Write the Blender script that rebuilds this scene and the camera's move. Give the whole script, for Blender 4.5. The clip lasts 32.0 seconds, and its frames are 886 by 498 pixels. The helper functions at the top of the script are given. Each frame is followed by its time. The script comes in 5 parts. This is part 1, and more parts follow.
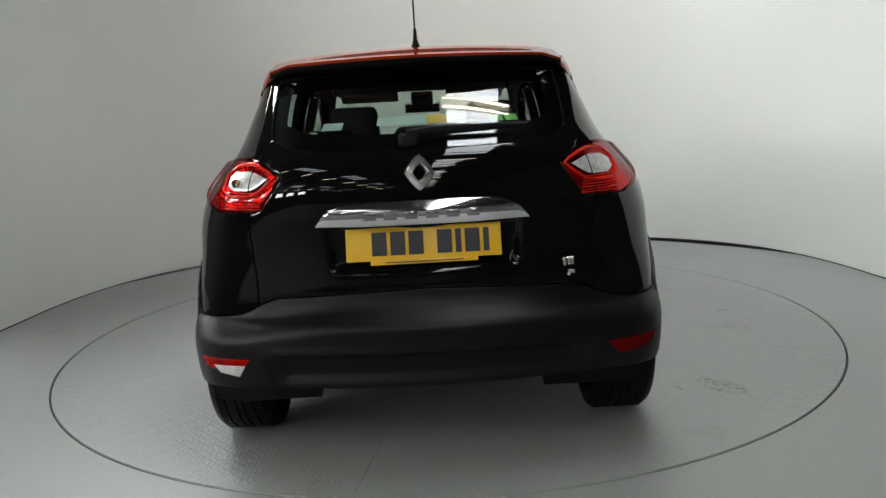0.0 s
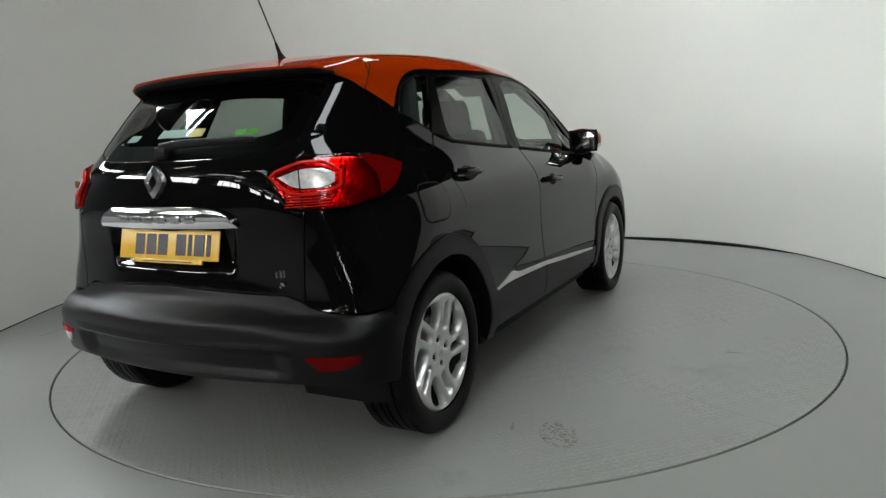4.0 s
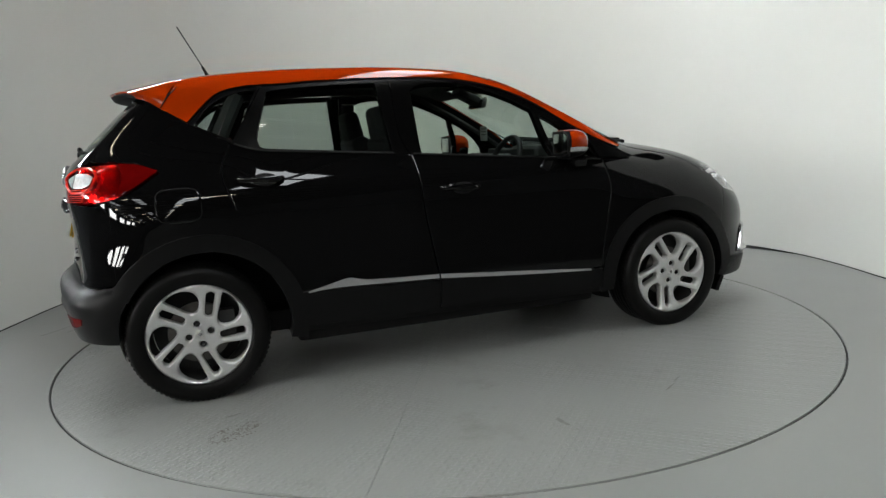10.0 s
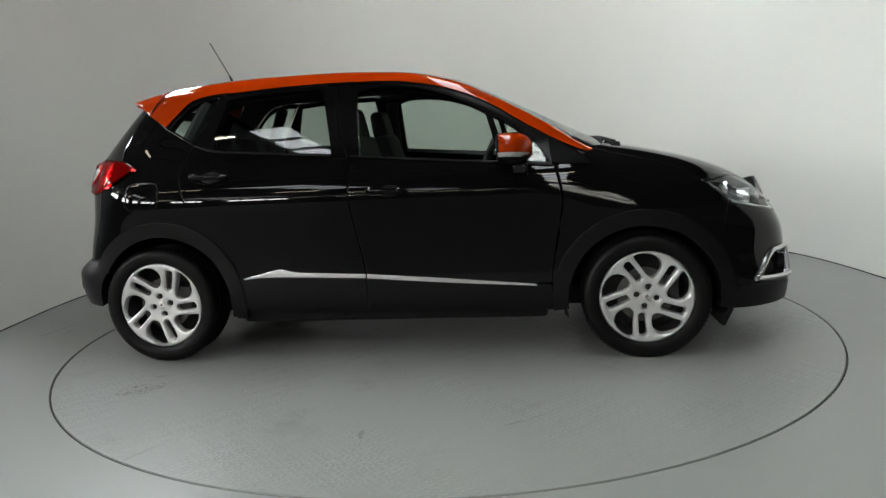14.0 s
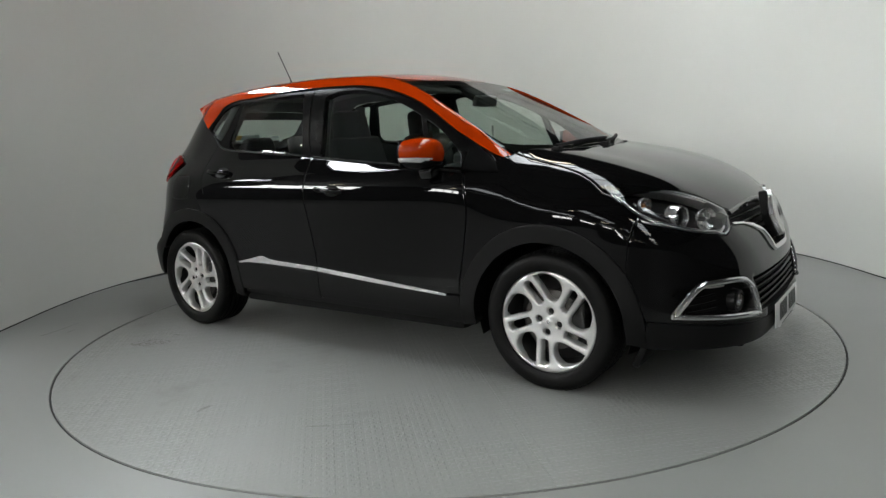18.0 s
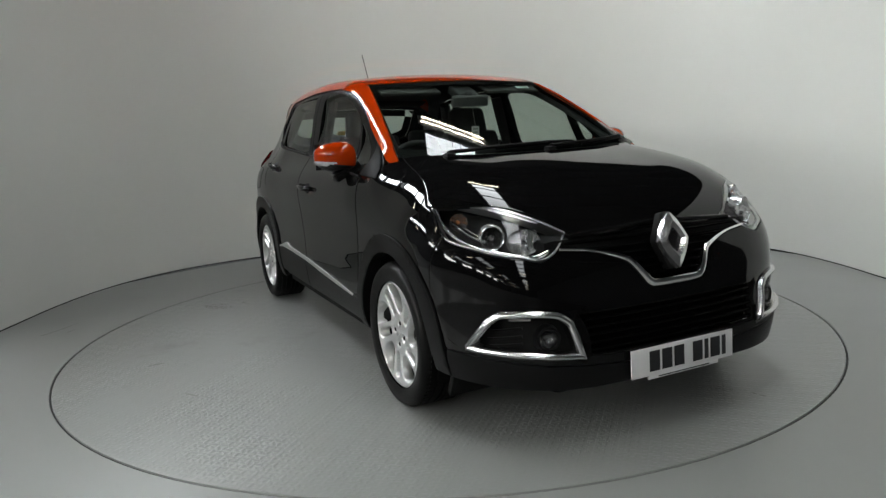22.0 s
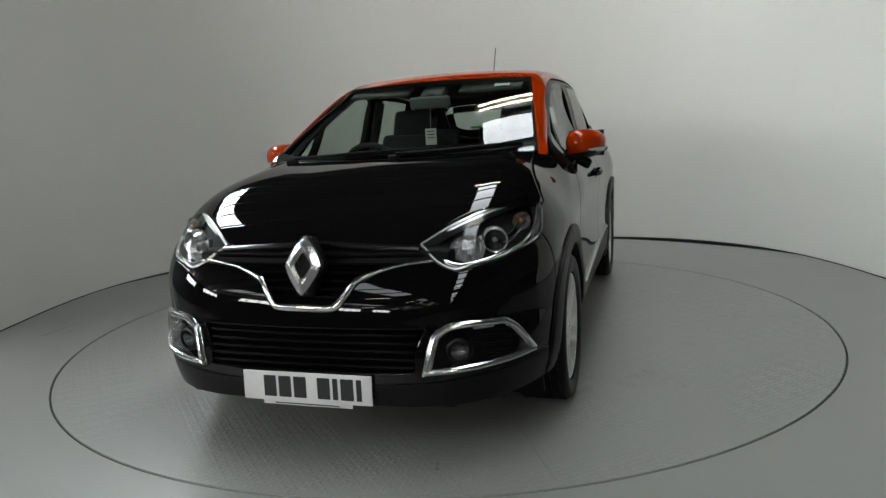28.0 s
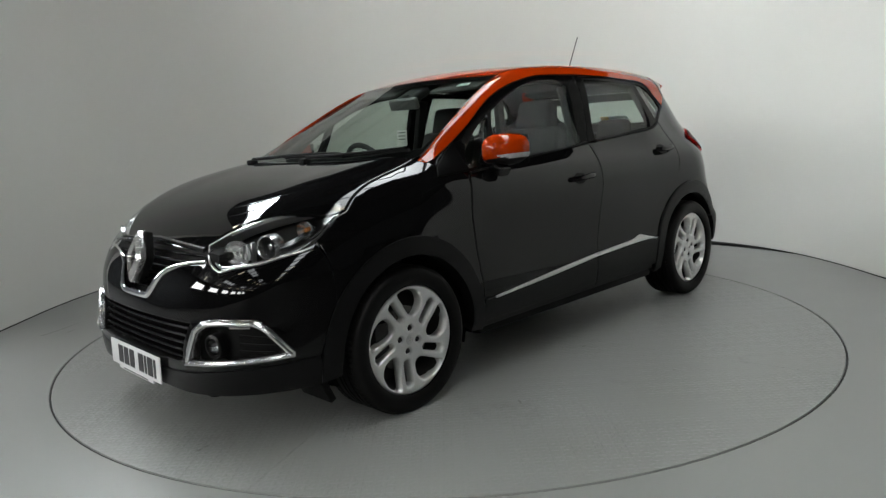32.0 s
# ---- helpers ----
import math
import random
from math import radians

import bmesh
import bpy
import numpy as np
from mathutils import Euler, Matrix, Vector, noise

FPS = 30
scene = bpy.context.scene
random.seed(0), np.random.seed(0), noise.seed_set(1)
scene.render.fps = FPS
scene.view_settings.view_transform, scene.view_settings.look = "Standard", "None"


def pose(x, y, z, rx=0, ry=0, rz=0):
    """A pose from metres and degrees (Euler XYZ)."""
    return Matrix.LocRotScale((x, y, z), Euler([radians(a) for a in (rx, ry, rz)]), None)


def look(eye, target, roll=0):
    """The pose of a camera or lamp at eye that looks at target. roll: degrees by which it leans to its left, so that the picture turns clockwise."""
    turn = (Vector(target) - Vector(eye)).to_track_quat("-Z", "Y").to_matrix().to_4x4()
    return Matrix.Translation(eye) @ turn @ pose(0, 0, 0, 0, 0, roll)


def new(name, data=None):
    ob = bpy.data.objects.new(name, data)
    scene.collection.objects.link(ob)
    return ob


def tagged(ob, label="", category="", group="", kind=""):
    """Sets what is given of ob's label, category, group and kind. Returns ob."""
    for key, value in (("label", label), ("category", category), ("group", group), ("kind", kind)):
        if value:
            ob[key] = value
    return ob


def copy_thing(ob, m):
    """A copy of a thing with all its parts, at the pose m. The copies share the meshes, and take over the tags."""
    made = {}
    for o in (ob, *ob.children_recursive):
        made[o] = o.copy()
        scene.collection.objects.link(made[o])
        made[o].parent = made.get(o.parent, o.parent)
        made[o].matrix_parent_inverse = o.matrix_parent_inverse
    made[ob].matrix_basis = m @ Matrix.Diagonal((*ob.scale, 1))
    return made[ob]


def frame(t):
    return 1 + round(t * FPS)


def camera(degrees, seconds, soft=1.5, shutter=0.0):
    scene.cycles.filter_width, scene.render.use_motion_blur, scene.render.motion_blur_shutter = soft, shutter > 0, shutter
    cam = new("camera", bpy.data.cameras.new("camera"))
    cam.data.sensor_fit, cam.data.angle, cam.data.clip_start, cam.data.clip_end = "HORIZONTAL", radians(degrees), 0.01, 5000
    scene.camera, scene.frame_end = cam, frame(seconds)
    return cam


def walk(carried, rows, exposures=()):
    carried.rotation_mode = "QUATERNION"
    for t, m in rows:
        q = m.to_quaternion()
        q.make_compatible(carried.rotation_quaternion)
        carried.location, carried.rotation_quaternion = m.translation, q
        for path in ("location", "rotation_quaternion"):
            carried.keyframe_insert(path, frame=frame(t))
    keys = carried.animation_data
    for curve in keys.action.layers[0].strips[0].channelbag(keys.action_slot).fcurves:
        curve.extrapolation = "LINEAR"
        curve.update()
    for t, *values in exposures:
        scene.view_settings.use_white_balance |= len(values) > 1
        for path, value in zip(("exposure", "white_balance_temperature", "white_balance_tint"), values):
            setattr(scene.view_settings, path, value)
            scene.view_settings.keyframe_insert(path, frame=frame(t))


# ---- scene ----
from mathutils import geometry

cam = camera(64.69, 32.0, soft=1.4)
EYE = (0.0, -4.335, 1.168)
AIM = look(EYE, (EYE[0] + .00128, EYE[1] + .98691, EYE[2] - .16125), -3.03)
walk(cam, [(0.0, AIM), (32.0, AIM)],
     exposures=[(0, .05), (3, -.02), (8, .08), (11, .11), (13, .05), (17, -.19), (19, -.17), (22, -.24), (25, -.31), (28, -.33), (30, -.22), (32, -.10)])

# ---- world and light: a closed hall, daylight through rooflights, tube lamps, added fill panels ----
world = bpy.data.worlds.new("world")
scene.world = world
world.use_nodes = True
world.node_tree.nodes["Background"].inputs[0].default_value = (.6, .7, .8, 1)
world.node_tree.nodes["Background"].inputs[1].default_value = .02
ROOFLIGHT, BRIGHT, DIMMED, TUBE, WALL_FILL = 14.8, 45.0, 8.0, 36.0, 46.0
scene.view_settings.exposure = 0.0


# ---- materials ----
def mat(name, color, rough=.5, metal=0.0, coat=0.0, coat_rough=.03, var=.12, scale=6.0, bump=0.0, bump_scale=250.0, rvar=.0, spec=.5, coat_ior=1.5):
    m = bpy.data.materials.new(name)
    m.use_nodes = True
    n, l = m.node_tree.nodes, m.node_tree.links
    b = n["Principled BSDF"]
    b.inputs["Roughness"].default_value = rough
    b.inputs["Metallic"].default_value = metal
    b.inputs["Coat Weight"].default_value = coat
    b.inputs["Coat Roughness"].default_value = coat_rough
    b.inputs["Specular IOR Level"].default_value = spec
    b.inputs["Coat IOR"].default_value = coat_ior
    tc = n.new("ShaderNodeTexCoord")
    big, mix = n.new("ShaderNodeTexNoise"), n.new("ShaderNodeMix")
    big.inputs["Scale"].default_value, big.inputs["Detail"].default_value = scale, 6
    l.new(tc.outputs["Object"], big.inputs["Vector"])
    mix.data_type = "RGBA"
    mix.inputs["A"].default_value = (*[c * (1 - var) for c in color], 1)
    mix.inputs["B"].default_value = (*[min(1, c * (1 + var)) for c in color], 1)
    l.new(big.outputs["Fac"], mix.inputs["Factor"])
    l.new(mix.outputs["Result"], b.inputs["Base Color"])
    if rvar:
        r = n.new("ShaderNodeMapRange")
        r.inputs["To Min"].default_value, r.inputs["To Max"].default_value = max(0, rough - rvar), rough + rvar
        l.new(big.outputs["Fac"], r.inputs["Value"])
        l.new(r.outputs["Result"], b.inputs["Roughness"])
    if bump:
        fine, bp = n.new("ShaderNodeTexNoise"), n.new("ShaderNodeBump")
        fine.inputs["Scale"].default_value, fine.inputs["Detail"].default_value = bump_scale, 3
        bp.inputs["Strength"].default_value, bp.inputs["Distance"].default_value = bump, .002
        l.new(tc.outputs["Object"], fine.inputs["Vector"])
        l.new(fine.outputs["Fac"], bp.inputs["Height"])
        l.new(bp.outputs["Normal"], b.inputs["Normal"])
    return m


def pane_mat(name, tint, gloss=.06, body_color=None, body_amount=0.0, rough=.0):
    """Thin clear or coloured pane: tinted see-through with a Fresnel gloss."""
    m = bpy.data.materials.new(name)
    m.use_nodes = True
    n, l = m.node_tree.nodes, m.node_tree.links
    n.remove(n["Principled BSDF"])
    t, g, mx = n.new("ShaderNodeBsdfTransparent"), n.new("ShaderNodeBsdfGlossy"), n.new("ShaderNodeMixShader")
    lw, pw, f = n.new("ShaderNodeLayerWeight"), n.new("ShaderNodeMath"), n.new("ShaderNodeMath")
    pw.operation, f.operation = "POWER", "MULTIPLY_ADD"
    pw.inputs[1].default_value = 5
    f.inputs[1].default_value, f.inputs[2].default_value = .85, gloss
    l.new(lw.outputs["Facing"], pw.inputs[0])
    l.new(pw.outputs[0], f.inputs[0])
    t.inputs["Color"].default_value = (*tint, 1)
    g.inputs["Roughness"].default_value = rough
    base = t.outputs[0]
    if body_color:
        d, m2 = n.new("ShaderNodeBsdfDiffuse"), n.new("ShaderNodeMixShader")
        d.inputs["Color"].default_value = (*body_color, 1)
        m2.inputs[0].default_value = body_amount
        l.new(base, m2.inputs[1])
        l.new(d.outputs[0], m2.inputs[2])
        base = m2.outputs[0]
    l.new(f.outputs[0], mx.inputs[0])
    l.new(base, mx.inputs[1])
    l.new(g.outputs[0], mx.inputs[2])
    l.new(mx.outputs[0], n["Material Output"].inputs["Surface"])
    return m


def glow_mat(name, color, strength):
    m = bpy.data.materials.new(name)
    m.use_nodes = True
    b = m.node_tree.nodes["Principled BSDF"]
    b.inputs["Base Color"].default_value = (.8, .8, .8, 1)
    b.inputs["Emission Color"].default_value = (*color, 1)
    b.inputs["Emission Strength"].default_value = strength
    return m


def deck_mat():
    """Painted steel tread plate with scuffs, stains and a raised tear pattern."""
    m = mat("deck_paint", (.203, .207, .198), .36, var=.08, scale=2.2, rvar=.05)
    n, l = m.node_tree.nodes, m.node_tree.links
    b = n["Principled BSDF"]
    tc = n.new("ShaderNodeTexCoord")

    def bars(turn, offset):
        mp, br = n.new("ShaderNodeMapping"), n.new("ShaderNodeTexBrick")
        mp.inputs["Rotation"].default_value = (0, 0, radians(turn))
        mp.inputs["Location"].default_value = (offset, offset * .5, 0)
        br.inputs["Scale"].default_value = 1.0
        br.inputs["Brick Width"].default_value, br.inputs["Row Height"].default_value = .056, .028
        br.inputs["Mortar Size"].default_value, br.inputs["Mortar Smooth"].default_value = .0105, .6
        br.inputs["Color1"].default_value = br.inputs["Color2"].default_value = (1, 1, 1, 1)
        br.inputs["Mortar"].default_value = (0, 0, 0, 1)
        l.new(tc.outputs["Object"], mp.inputs["Vector"])
        l.new(mp.outputs["Vector"], br.inputs["Vector"])
        return br.outputs["Color"]
    ck, pick, bp = n.new("ShaderNodeTexChecker"), n.new("ShaderNodeMix"), n.new("ShaderNodeBump")
    ck.inputs["Scale"].default_value = 1 / .028
    l.new(tc.outputs["Object"], ck.inputs["Vector"])
    pick.data_type = "RGBA"
    l.new(ck.outputs["Fac"], pick.inputs["Factor"])
    l.new(bars(45, 0), pick.inputs["A"])
    l.new(bars(-45, .02), pick.inputs["B"])
    bp.inputs["Strength"].default_value, bp.inputs["Distance"].default_value = .4, .002
    l.new(pick.outputs["Result"], bp.inputs["Height"])
    # the tread is worn and filled with paint in broad patches
    worn, depth = n.new("ShaderNodeTexNoise"), n.new("ShaderNodeMapRange")
    worn.inputs["Scale"].default_value, worn.inputs["Detail"].default_value = 1.7, 4
    depth.inputs["From Min"].default_value, depth.inputs["From Max"].default_value = .40, .62
    depth.inputs["To Min"].default_value, depth.inputs["To Max"].default_value = .10, .62
    l.new(tc.outputs["Object"], worn.inputs["Vector"])
    l.new(worn.outputs["Fac"], depth.inputs["Value"])
    l.new(depth.outputs["Result"], bp.inputs["Strength"])
    l.new(bp.outputs["Normal"], b.inputs["Normal"])
    # scuffs darken the paint in patches of their own shape
    sc, ramp, mul = n.new("ShaderNodeTexNoise"), n.new("ShaderNodeValToRGB"), n.new("ShaderNodeMix")
    sc.inputs["Scale"].default_value, sc.inputs["Detail"].default_value, sc.inputs["Roughness"].default_value = 1.3, 9, .72
    l.new(tc.outputs["Object"], sc.inputs["Vector"])
    ramp.color_ramp.elements[0].position, ramp.color_ramp.elements[0].color = .30, (.72, .72, .70, 1)
    ramp.color_ramp.elements[1].position, ramp.color_ramp.elements[1].color = .42, (1, 1, 1, 1)
    l.new(sc.outputs["Fac"], ramp.inputs["Fac"])
    mul.data_type, mul.blend_type = "RGBA", "MULTIPLY"
    mul.inputs["Factor"].default_value = 1
    l.new(b.inputs["Base Color"].links[0].from_socket, mul.inputs["A"])
    l.new(ramp.outputs["Color"], mul.inputs["B"])
    l.new(mul.outputs["Result"], b.inputs["Base Color"])
    return m


M_WALL = mat("stage_wall_paint", (.588, .590, .560), .45, var=.035, scale=1.0, bump=.05, bump_scale=60)
M_FLOOR = mat("stage_floor_paint", (.203, .207, .198), .36, var=.06, scale=2.5, bump=.05, bump_scale=90, rvar=.05)
M_DECK = deck_mat()
M_GAP = mat("dark_gap", (.012, .012, .012), .8)
M_STEEL = mat("worn_steel_edge", (.20, .20, .20), .5, .6, rvar=.15)
M_RUST = mat("brown_rub_mark", (.128, .122, .106), .6, var=.3, scale=80)
M_STAIN = mat("dried_stain", (.150, .150, .142), .5, var=.40, scale=55)
M_HALL = mat("hall_cladding", (.042, .044, .047), .7, var=.25, scale=1.5)
M_CONCRETE = mat("hall_concrete", (.036, .036, .035), .6, var=.2, scale=1.2)
M_SKY = glow_mat("rooflight_sheet", (.905, .955, .985), ROOFLIGHT)
M_SKY_BRIGHT = glow_mat("boosted_rooflight_sheet", (.905, .955, .985), BRIGHT)
M_SKY_DIMMED = glow_mat("dimmed_rooflight_sheet", (.905, .955, .985), DIMMED)
M_WALL_FILL = glow_mat("window_daylight", (.97, .98, .96), WALL_FILL)
M_TUBE = glow_mat("tube_glow", (1.0, .90, .68), TUBE)
M_FRAME = mat("dark_steel", (.05, .05, .055), .5, .4)

M_BLACK = mat("black_car_paint", (.0027, .0027, .0028), .4, 0, 1.0, .02, var=.1, scale=3, spec=.0, coat_ior=1.33)
M_ORANGE = mat("orange_car_paint", (.295, .024, .001), .4, .0, 1.0, .03, var=.06, scale=400, spec=.0, coat_ior=1.31)
M_PLASTIC = mat("black_grained_plastic", (.0037, .0037, .0038), .38, var=.2, scale=5, bump=.15, bump_scale=700, spec=.17)
M_GLOSSBLK = mat("gloss_black_trim", (.005, .005, .005), .16, var=.1, spec=.3)
M_RUBBER = mat("tyre_rubber", (.0028, .0027, .0026), .46, var=.3, scale=9, bump=.12, bump_scale=300, spec=.14, rvar=.1)
M_SATINBLK = mat("satin_black_window_frame", (.0022, .0022, .0022), .26, var=.1, spec=.045)
M_PRINT = mat("black_glass_print", (.0014, .0014, .0014), .5, spec=.02)
M_SEAL = mat("rubber_seal", (.004, .004, .004), .65, spec=.15)
M_CHROME = mat("chrome", (.80, .80, .80), .08, 1.0, var=.03)
M_DIM = mat("smoked_reflector", (.16, .16, .16), .2, 1.0, var=.2, scale=60)
M_BOWL = mat("lamp_reflector_metal", (.72, .72, .72), .26, .9, var=.2, scale=50)
M_BROW = mat("dull_aluminium", (.52, .52, .52), .34, 1.0, var=.1)
M_STRIP = mat("brushed_side_strip", (.66, .66, .66), .30, .85, var=.05)
M_SATIN = mat("satin_chrome", (.60, .60, .60), .22, 1.0, var=.04)
M_EMBLEM = mat("polished_emblem_metal", (.62, .62, .62), .22, .95, var=.05, scale=40)
M_ALLOY = mat("silver_wheel_paint", (.60, .60, .59), .30, .70, .5, .08, var=.05, scale=30)
M_DISC = mat("brake_disc_steel", (.10, .095, .09), .4, 1.0, var=.2, scale=60)
M_DARKMETAL = mat("dark_metal", (.02, .02, .02), .6, .4)
M_GLASS = pane_mat("tinted_glass", (.72, .79, .745), .045)
M_GLASSR = pane_mat("privacy_glass", (.66, .73, .69), .065)
M_LENS = pane_mat("clear_lens", (.92, .93, .93), .035)
M_RED = mat("red_lens", (.24, .0015, .001), .22, 0, .55, .02, var=.5, scale=26, spec=.0, coat_ior=1.26, bump=.5, bump_scale=55)
M_REDGLASS = pane_mat("clear_red_lens", (.80, .030, .024), .035)
M_REDBOWL = mat("ribbed_lamp_reflector", (.78, .70, .68), .18, .95, var=.25, scale=70, bump=1.0, bump_scale=75)
M_REDLT = mat("bright_red_lens", (.50, .012, .006), .2, 0, .5, .02, var=.3, scale=40, coat_ior=1.28, spec=.1)
M_REDDK = mat("dark_red_lens", (.09, .001, .001), .18, 0, .4, .02, var=.3, scale=25, coat_ior=1.25, spec=.0)
M_WHITELENS = mat("frosted_clear_lens", (.50, .49, .48), .2, .25, .8, .02, var=.5, scale=60, coat_ior=1.4, bump=.8, bump_scale=45)
M_AMBER = mat("amber_bulb", (.28, .10, .03), .25, 0, .6)
M_YELLOW = mat("yellow_plate", (.60, .345, .006), .35, 0, .15, .1, var=.03)
M_WHITE = mat("white_plate", (.66, .66, .66), .35, 0, .5, .1, var=.03)
M_INK = mat("black_characters", (.01, .01, .012), .5)
M_CLOTH = mat("charcoal_seat_cloth", (.018, .018, .019), .9, var=.2, scale=30, bump=.3, bump_scale=500)
M_TRIM = mat("dark_cabin_trim", (.014, .014, .015), .7, var=.15, scale=20, bump=.1)
M_LINER = mat("grey_headlining", (.055, .055, .053), .9, var=.08)
M_GREYTRIM = mat("grey_cabin_plastic", (.10, .10, .10), .5, var=.1)
M_PAPER = mat("white_paper", (.5, .5, .49), .7, var=.05)
M_GREEN = mat("green_sticker", (.10, .42, .03), .5, var=.2, scale=60)
M_PALE = mat("pale_sticker", (.45, .55, .52), .5, var=.1, scale=60)


# ---- mesh helpers ----
def mesh_ob(name, verts, faces, material, parent=None, label="", smooth=True, normals_at=None):
    me = bpy.data.meshes.new(name)
    me.from_pydata([tuple(map(float, v)) for v in verts], [], [tuple(map(int, f)) for f in faces])
    me.materials.append(material)
    if smooth:
        me.shade_smooth()
    if normals_at is not None:
        me.normals_split_custom_set_from_vertices([tuple(map(float, n)) for n in normals_at])
    ob = new(name, me)
    ob.parent = parent
    if label:
        tagged(ob, label)
    return ob


def part(name, bm, material, parent, label="", smooth=True, angle=35):
    me = bpy.data.meshes.new(name)
    bmesh.ops.recalc_face_normals(bm, faces=bm.faces)
    for f in bm.faces:
        f.smooth = smooth
    for e in bm.edges:
        if len(e.link_faces) == 2 and e.calc_face_angle(0) > radians(angle):
            e.smooth = False
    bm.to_mesh(me)
    bm.free()
    me.materials.append(material)
    ob = new(name, me)
    ob.parent = parent
    if label:
        tagged(ob, label)
    return ob


def box(size, m=None, bevel=.0, segs=2, taper=1.0, bm=None):
    """A box of that size about its centre, edges rounded, its top scaled by taper."""
    bm2 = bmesh.new()
    bmesh.ops.create_cube(bm2, size=1)
    for v in bm2.verts:
        k = taper if v.co.z > 0 else 1
        v.co = Vector((v.co.x * size[0] * k, v.co.y * size[1] * k, v.co.z * size[2]))
    if bevel:
        bmesh.ops.bevel(bm2, geom=bm2.edges, offset=bevel, segments=segs, affect="EDGES", profile=.6)
    if m is not None:
        bm2.transform(m)
    if bm is None:
        return bm2
    tmp = bpy.data.meshes.new("tmp")
    bm2.to_mesh(tmp)
    bm2.free()
    bm.from_mesh(tmp)
    bpy.data.meshes.remove(tmp)
    return bm


def revolve(profile, segs=48, closed=False):
    """A ring about the y axis from (radius, y) pairs."""
    v, f, k = [], [], len(profile)
    for i in range(segs):
        a = 2 * math.pi * i / segs
        v += [(r * math.cos(a), y, r * math.sin(a)) for r, y in profile]
    for i in range(segs):
        j = (i + 1) % segs
        for q in range(k if closed else k - 1):
            w = (q + 1) % k
            f.append((i * k + q, i * k + w, j * k + w, j * k + q))
    bm = bmesh.new()
    vs = [bm.verts.new(p) for p in v]
    for q in f:
        bm.faces.new([vs[i] for i in q])
    bmesh.ops.remove_doubles(bm, verts=bm.verts, dist=1e-6)
    return bm


def spline(pts, step=.02):
    """Points along a smooth line through pts (any number of coordinates)."""
    p = np.array(pts, float)
    if len(p) == 2:
        n = max(1, int(np.linalg.norm(p[1] - p[0]) / step))
        return [p[0] + (p[1] - p[0]) * i / n for i in range(n)] + [p[1]]
    e = np.vstack([2 * p[0] - p[1], p, 2 * p[-1] - p[-2]])
    out = []
    for i in range(1, len(e) - 2):
        n = max(1, int(np.linalg.norm(e[i + 1] - e[i]) / step))
        for k in range(n):
            s = k / n
            out.append(.5 * (2 * e[i] + (e[i + 1] - e[i - 1]) * s + (2 * e[i - 1] - 5 * e[i] + 4 * e[i + 1] - e[i + 2]) * s ** 2
                             + (3 * e[i] - e[i - 1] - 3 * e[i + 1] + e[i + 2]) * s ** 3))
    return out + [p[-1]]


def tube(name, pts, radius, material, parent, label="", flat=1.0, sides=10, taper=None, closed=False):
    """A rod along 3D points; flat squashes it in height."""
    p = [Vector(q) for q in pts]
    bm, rings = bmesh.new(), []
    for i, c in enumerate(p):
        d = (p[(i + 1) % len(p)] - p[i - 1]) if closed else (p[min(i + 1, len(p) - 1)] - p[max(i - 1, 0)])
        d.normalize()
        u = d.cross(Vector((0, 0, 1)))
        u = u.normalized() if u.length > .05 else d.cross(Vector((1, 0, 0))).normalized()
        w = u.cross(d)
        r = radius * (taper(i / (len(p) - 1)) if taper else 1)
        rings.append([bm.verts.new(c + u * r * math.cos(2 * math.pi * k / sides) + w * r * flat * math.sin(2 * math.pi * k / sides)) for k in range(sides)])
    for i in range(len(rings) - (0 if closed else 1)):
        a, b = rings[i], rings[(i + 1) % len(rings)]
        for k in range(sides):
            bm.faces.new((a[k], a[(k + 1) % sides], b[(k + 1) % sides], b[k]))
    if not closed:
        bm.faces.new(rings[0])
        bm.faces.new(rings[-1])
    return part(name, bm, material, parent, label)


# ---- the stage: floor, turntable, curved wall ----
def turn_at(t):
    return float(HEADING(t))


DECK_R = 2.222
STAGE = (.039, .60, 3.083, 2.679, 2.57)


def wall_plan(a, grow=0.0):
    cx, cy, rx, ry, n = STAGE
    c, s = math.cos(a), math.sin(a)
    return (cx + (rx + grow) * math.copysign(abs(c) ** (2 / n), c), cy + (ry + grow) * math.copysign(abs(s) ** (2 / n), s))


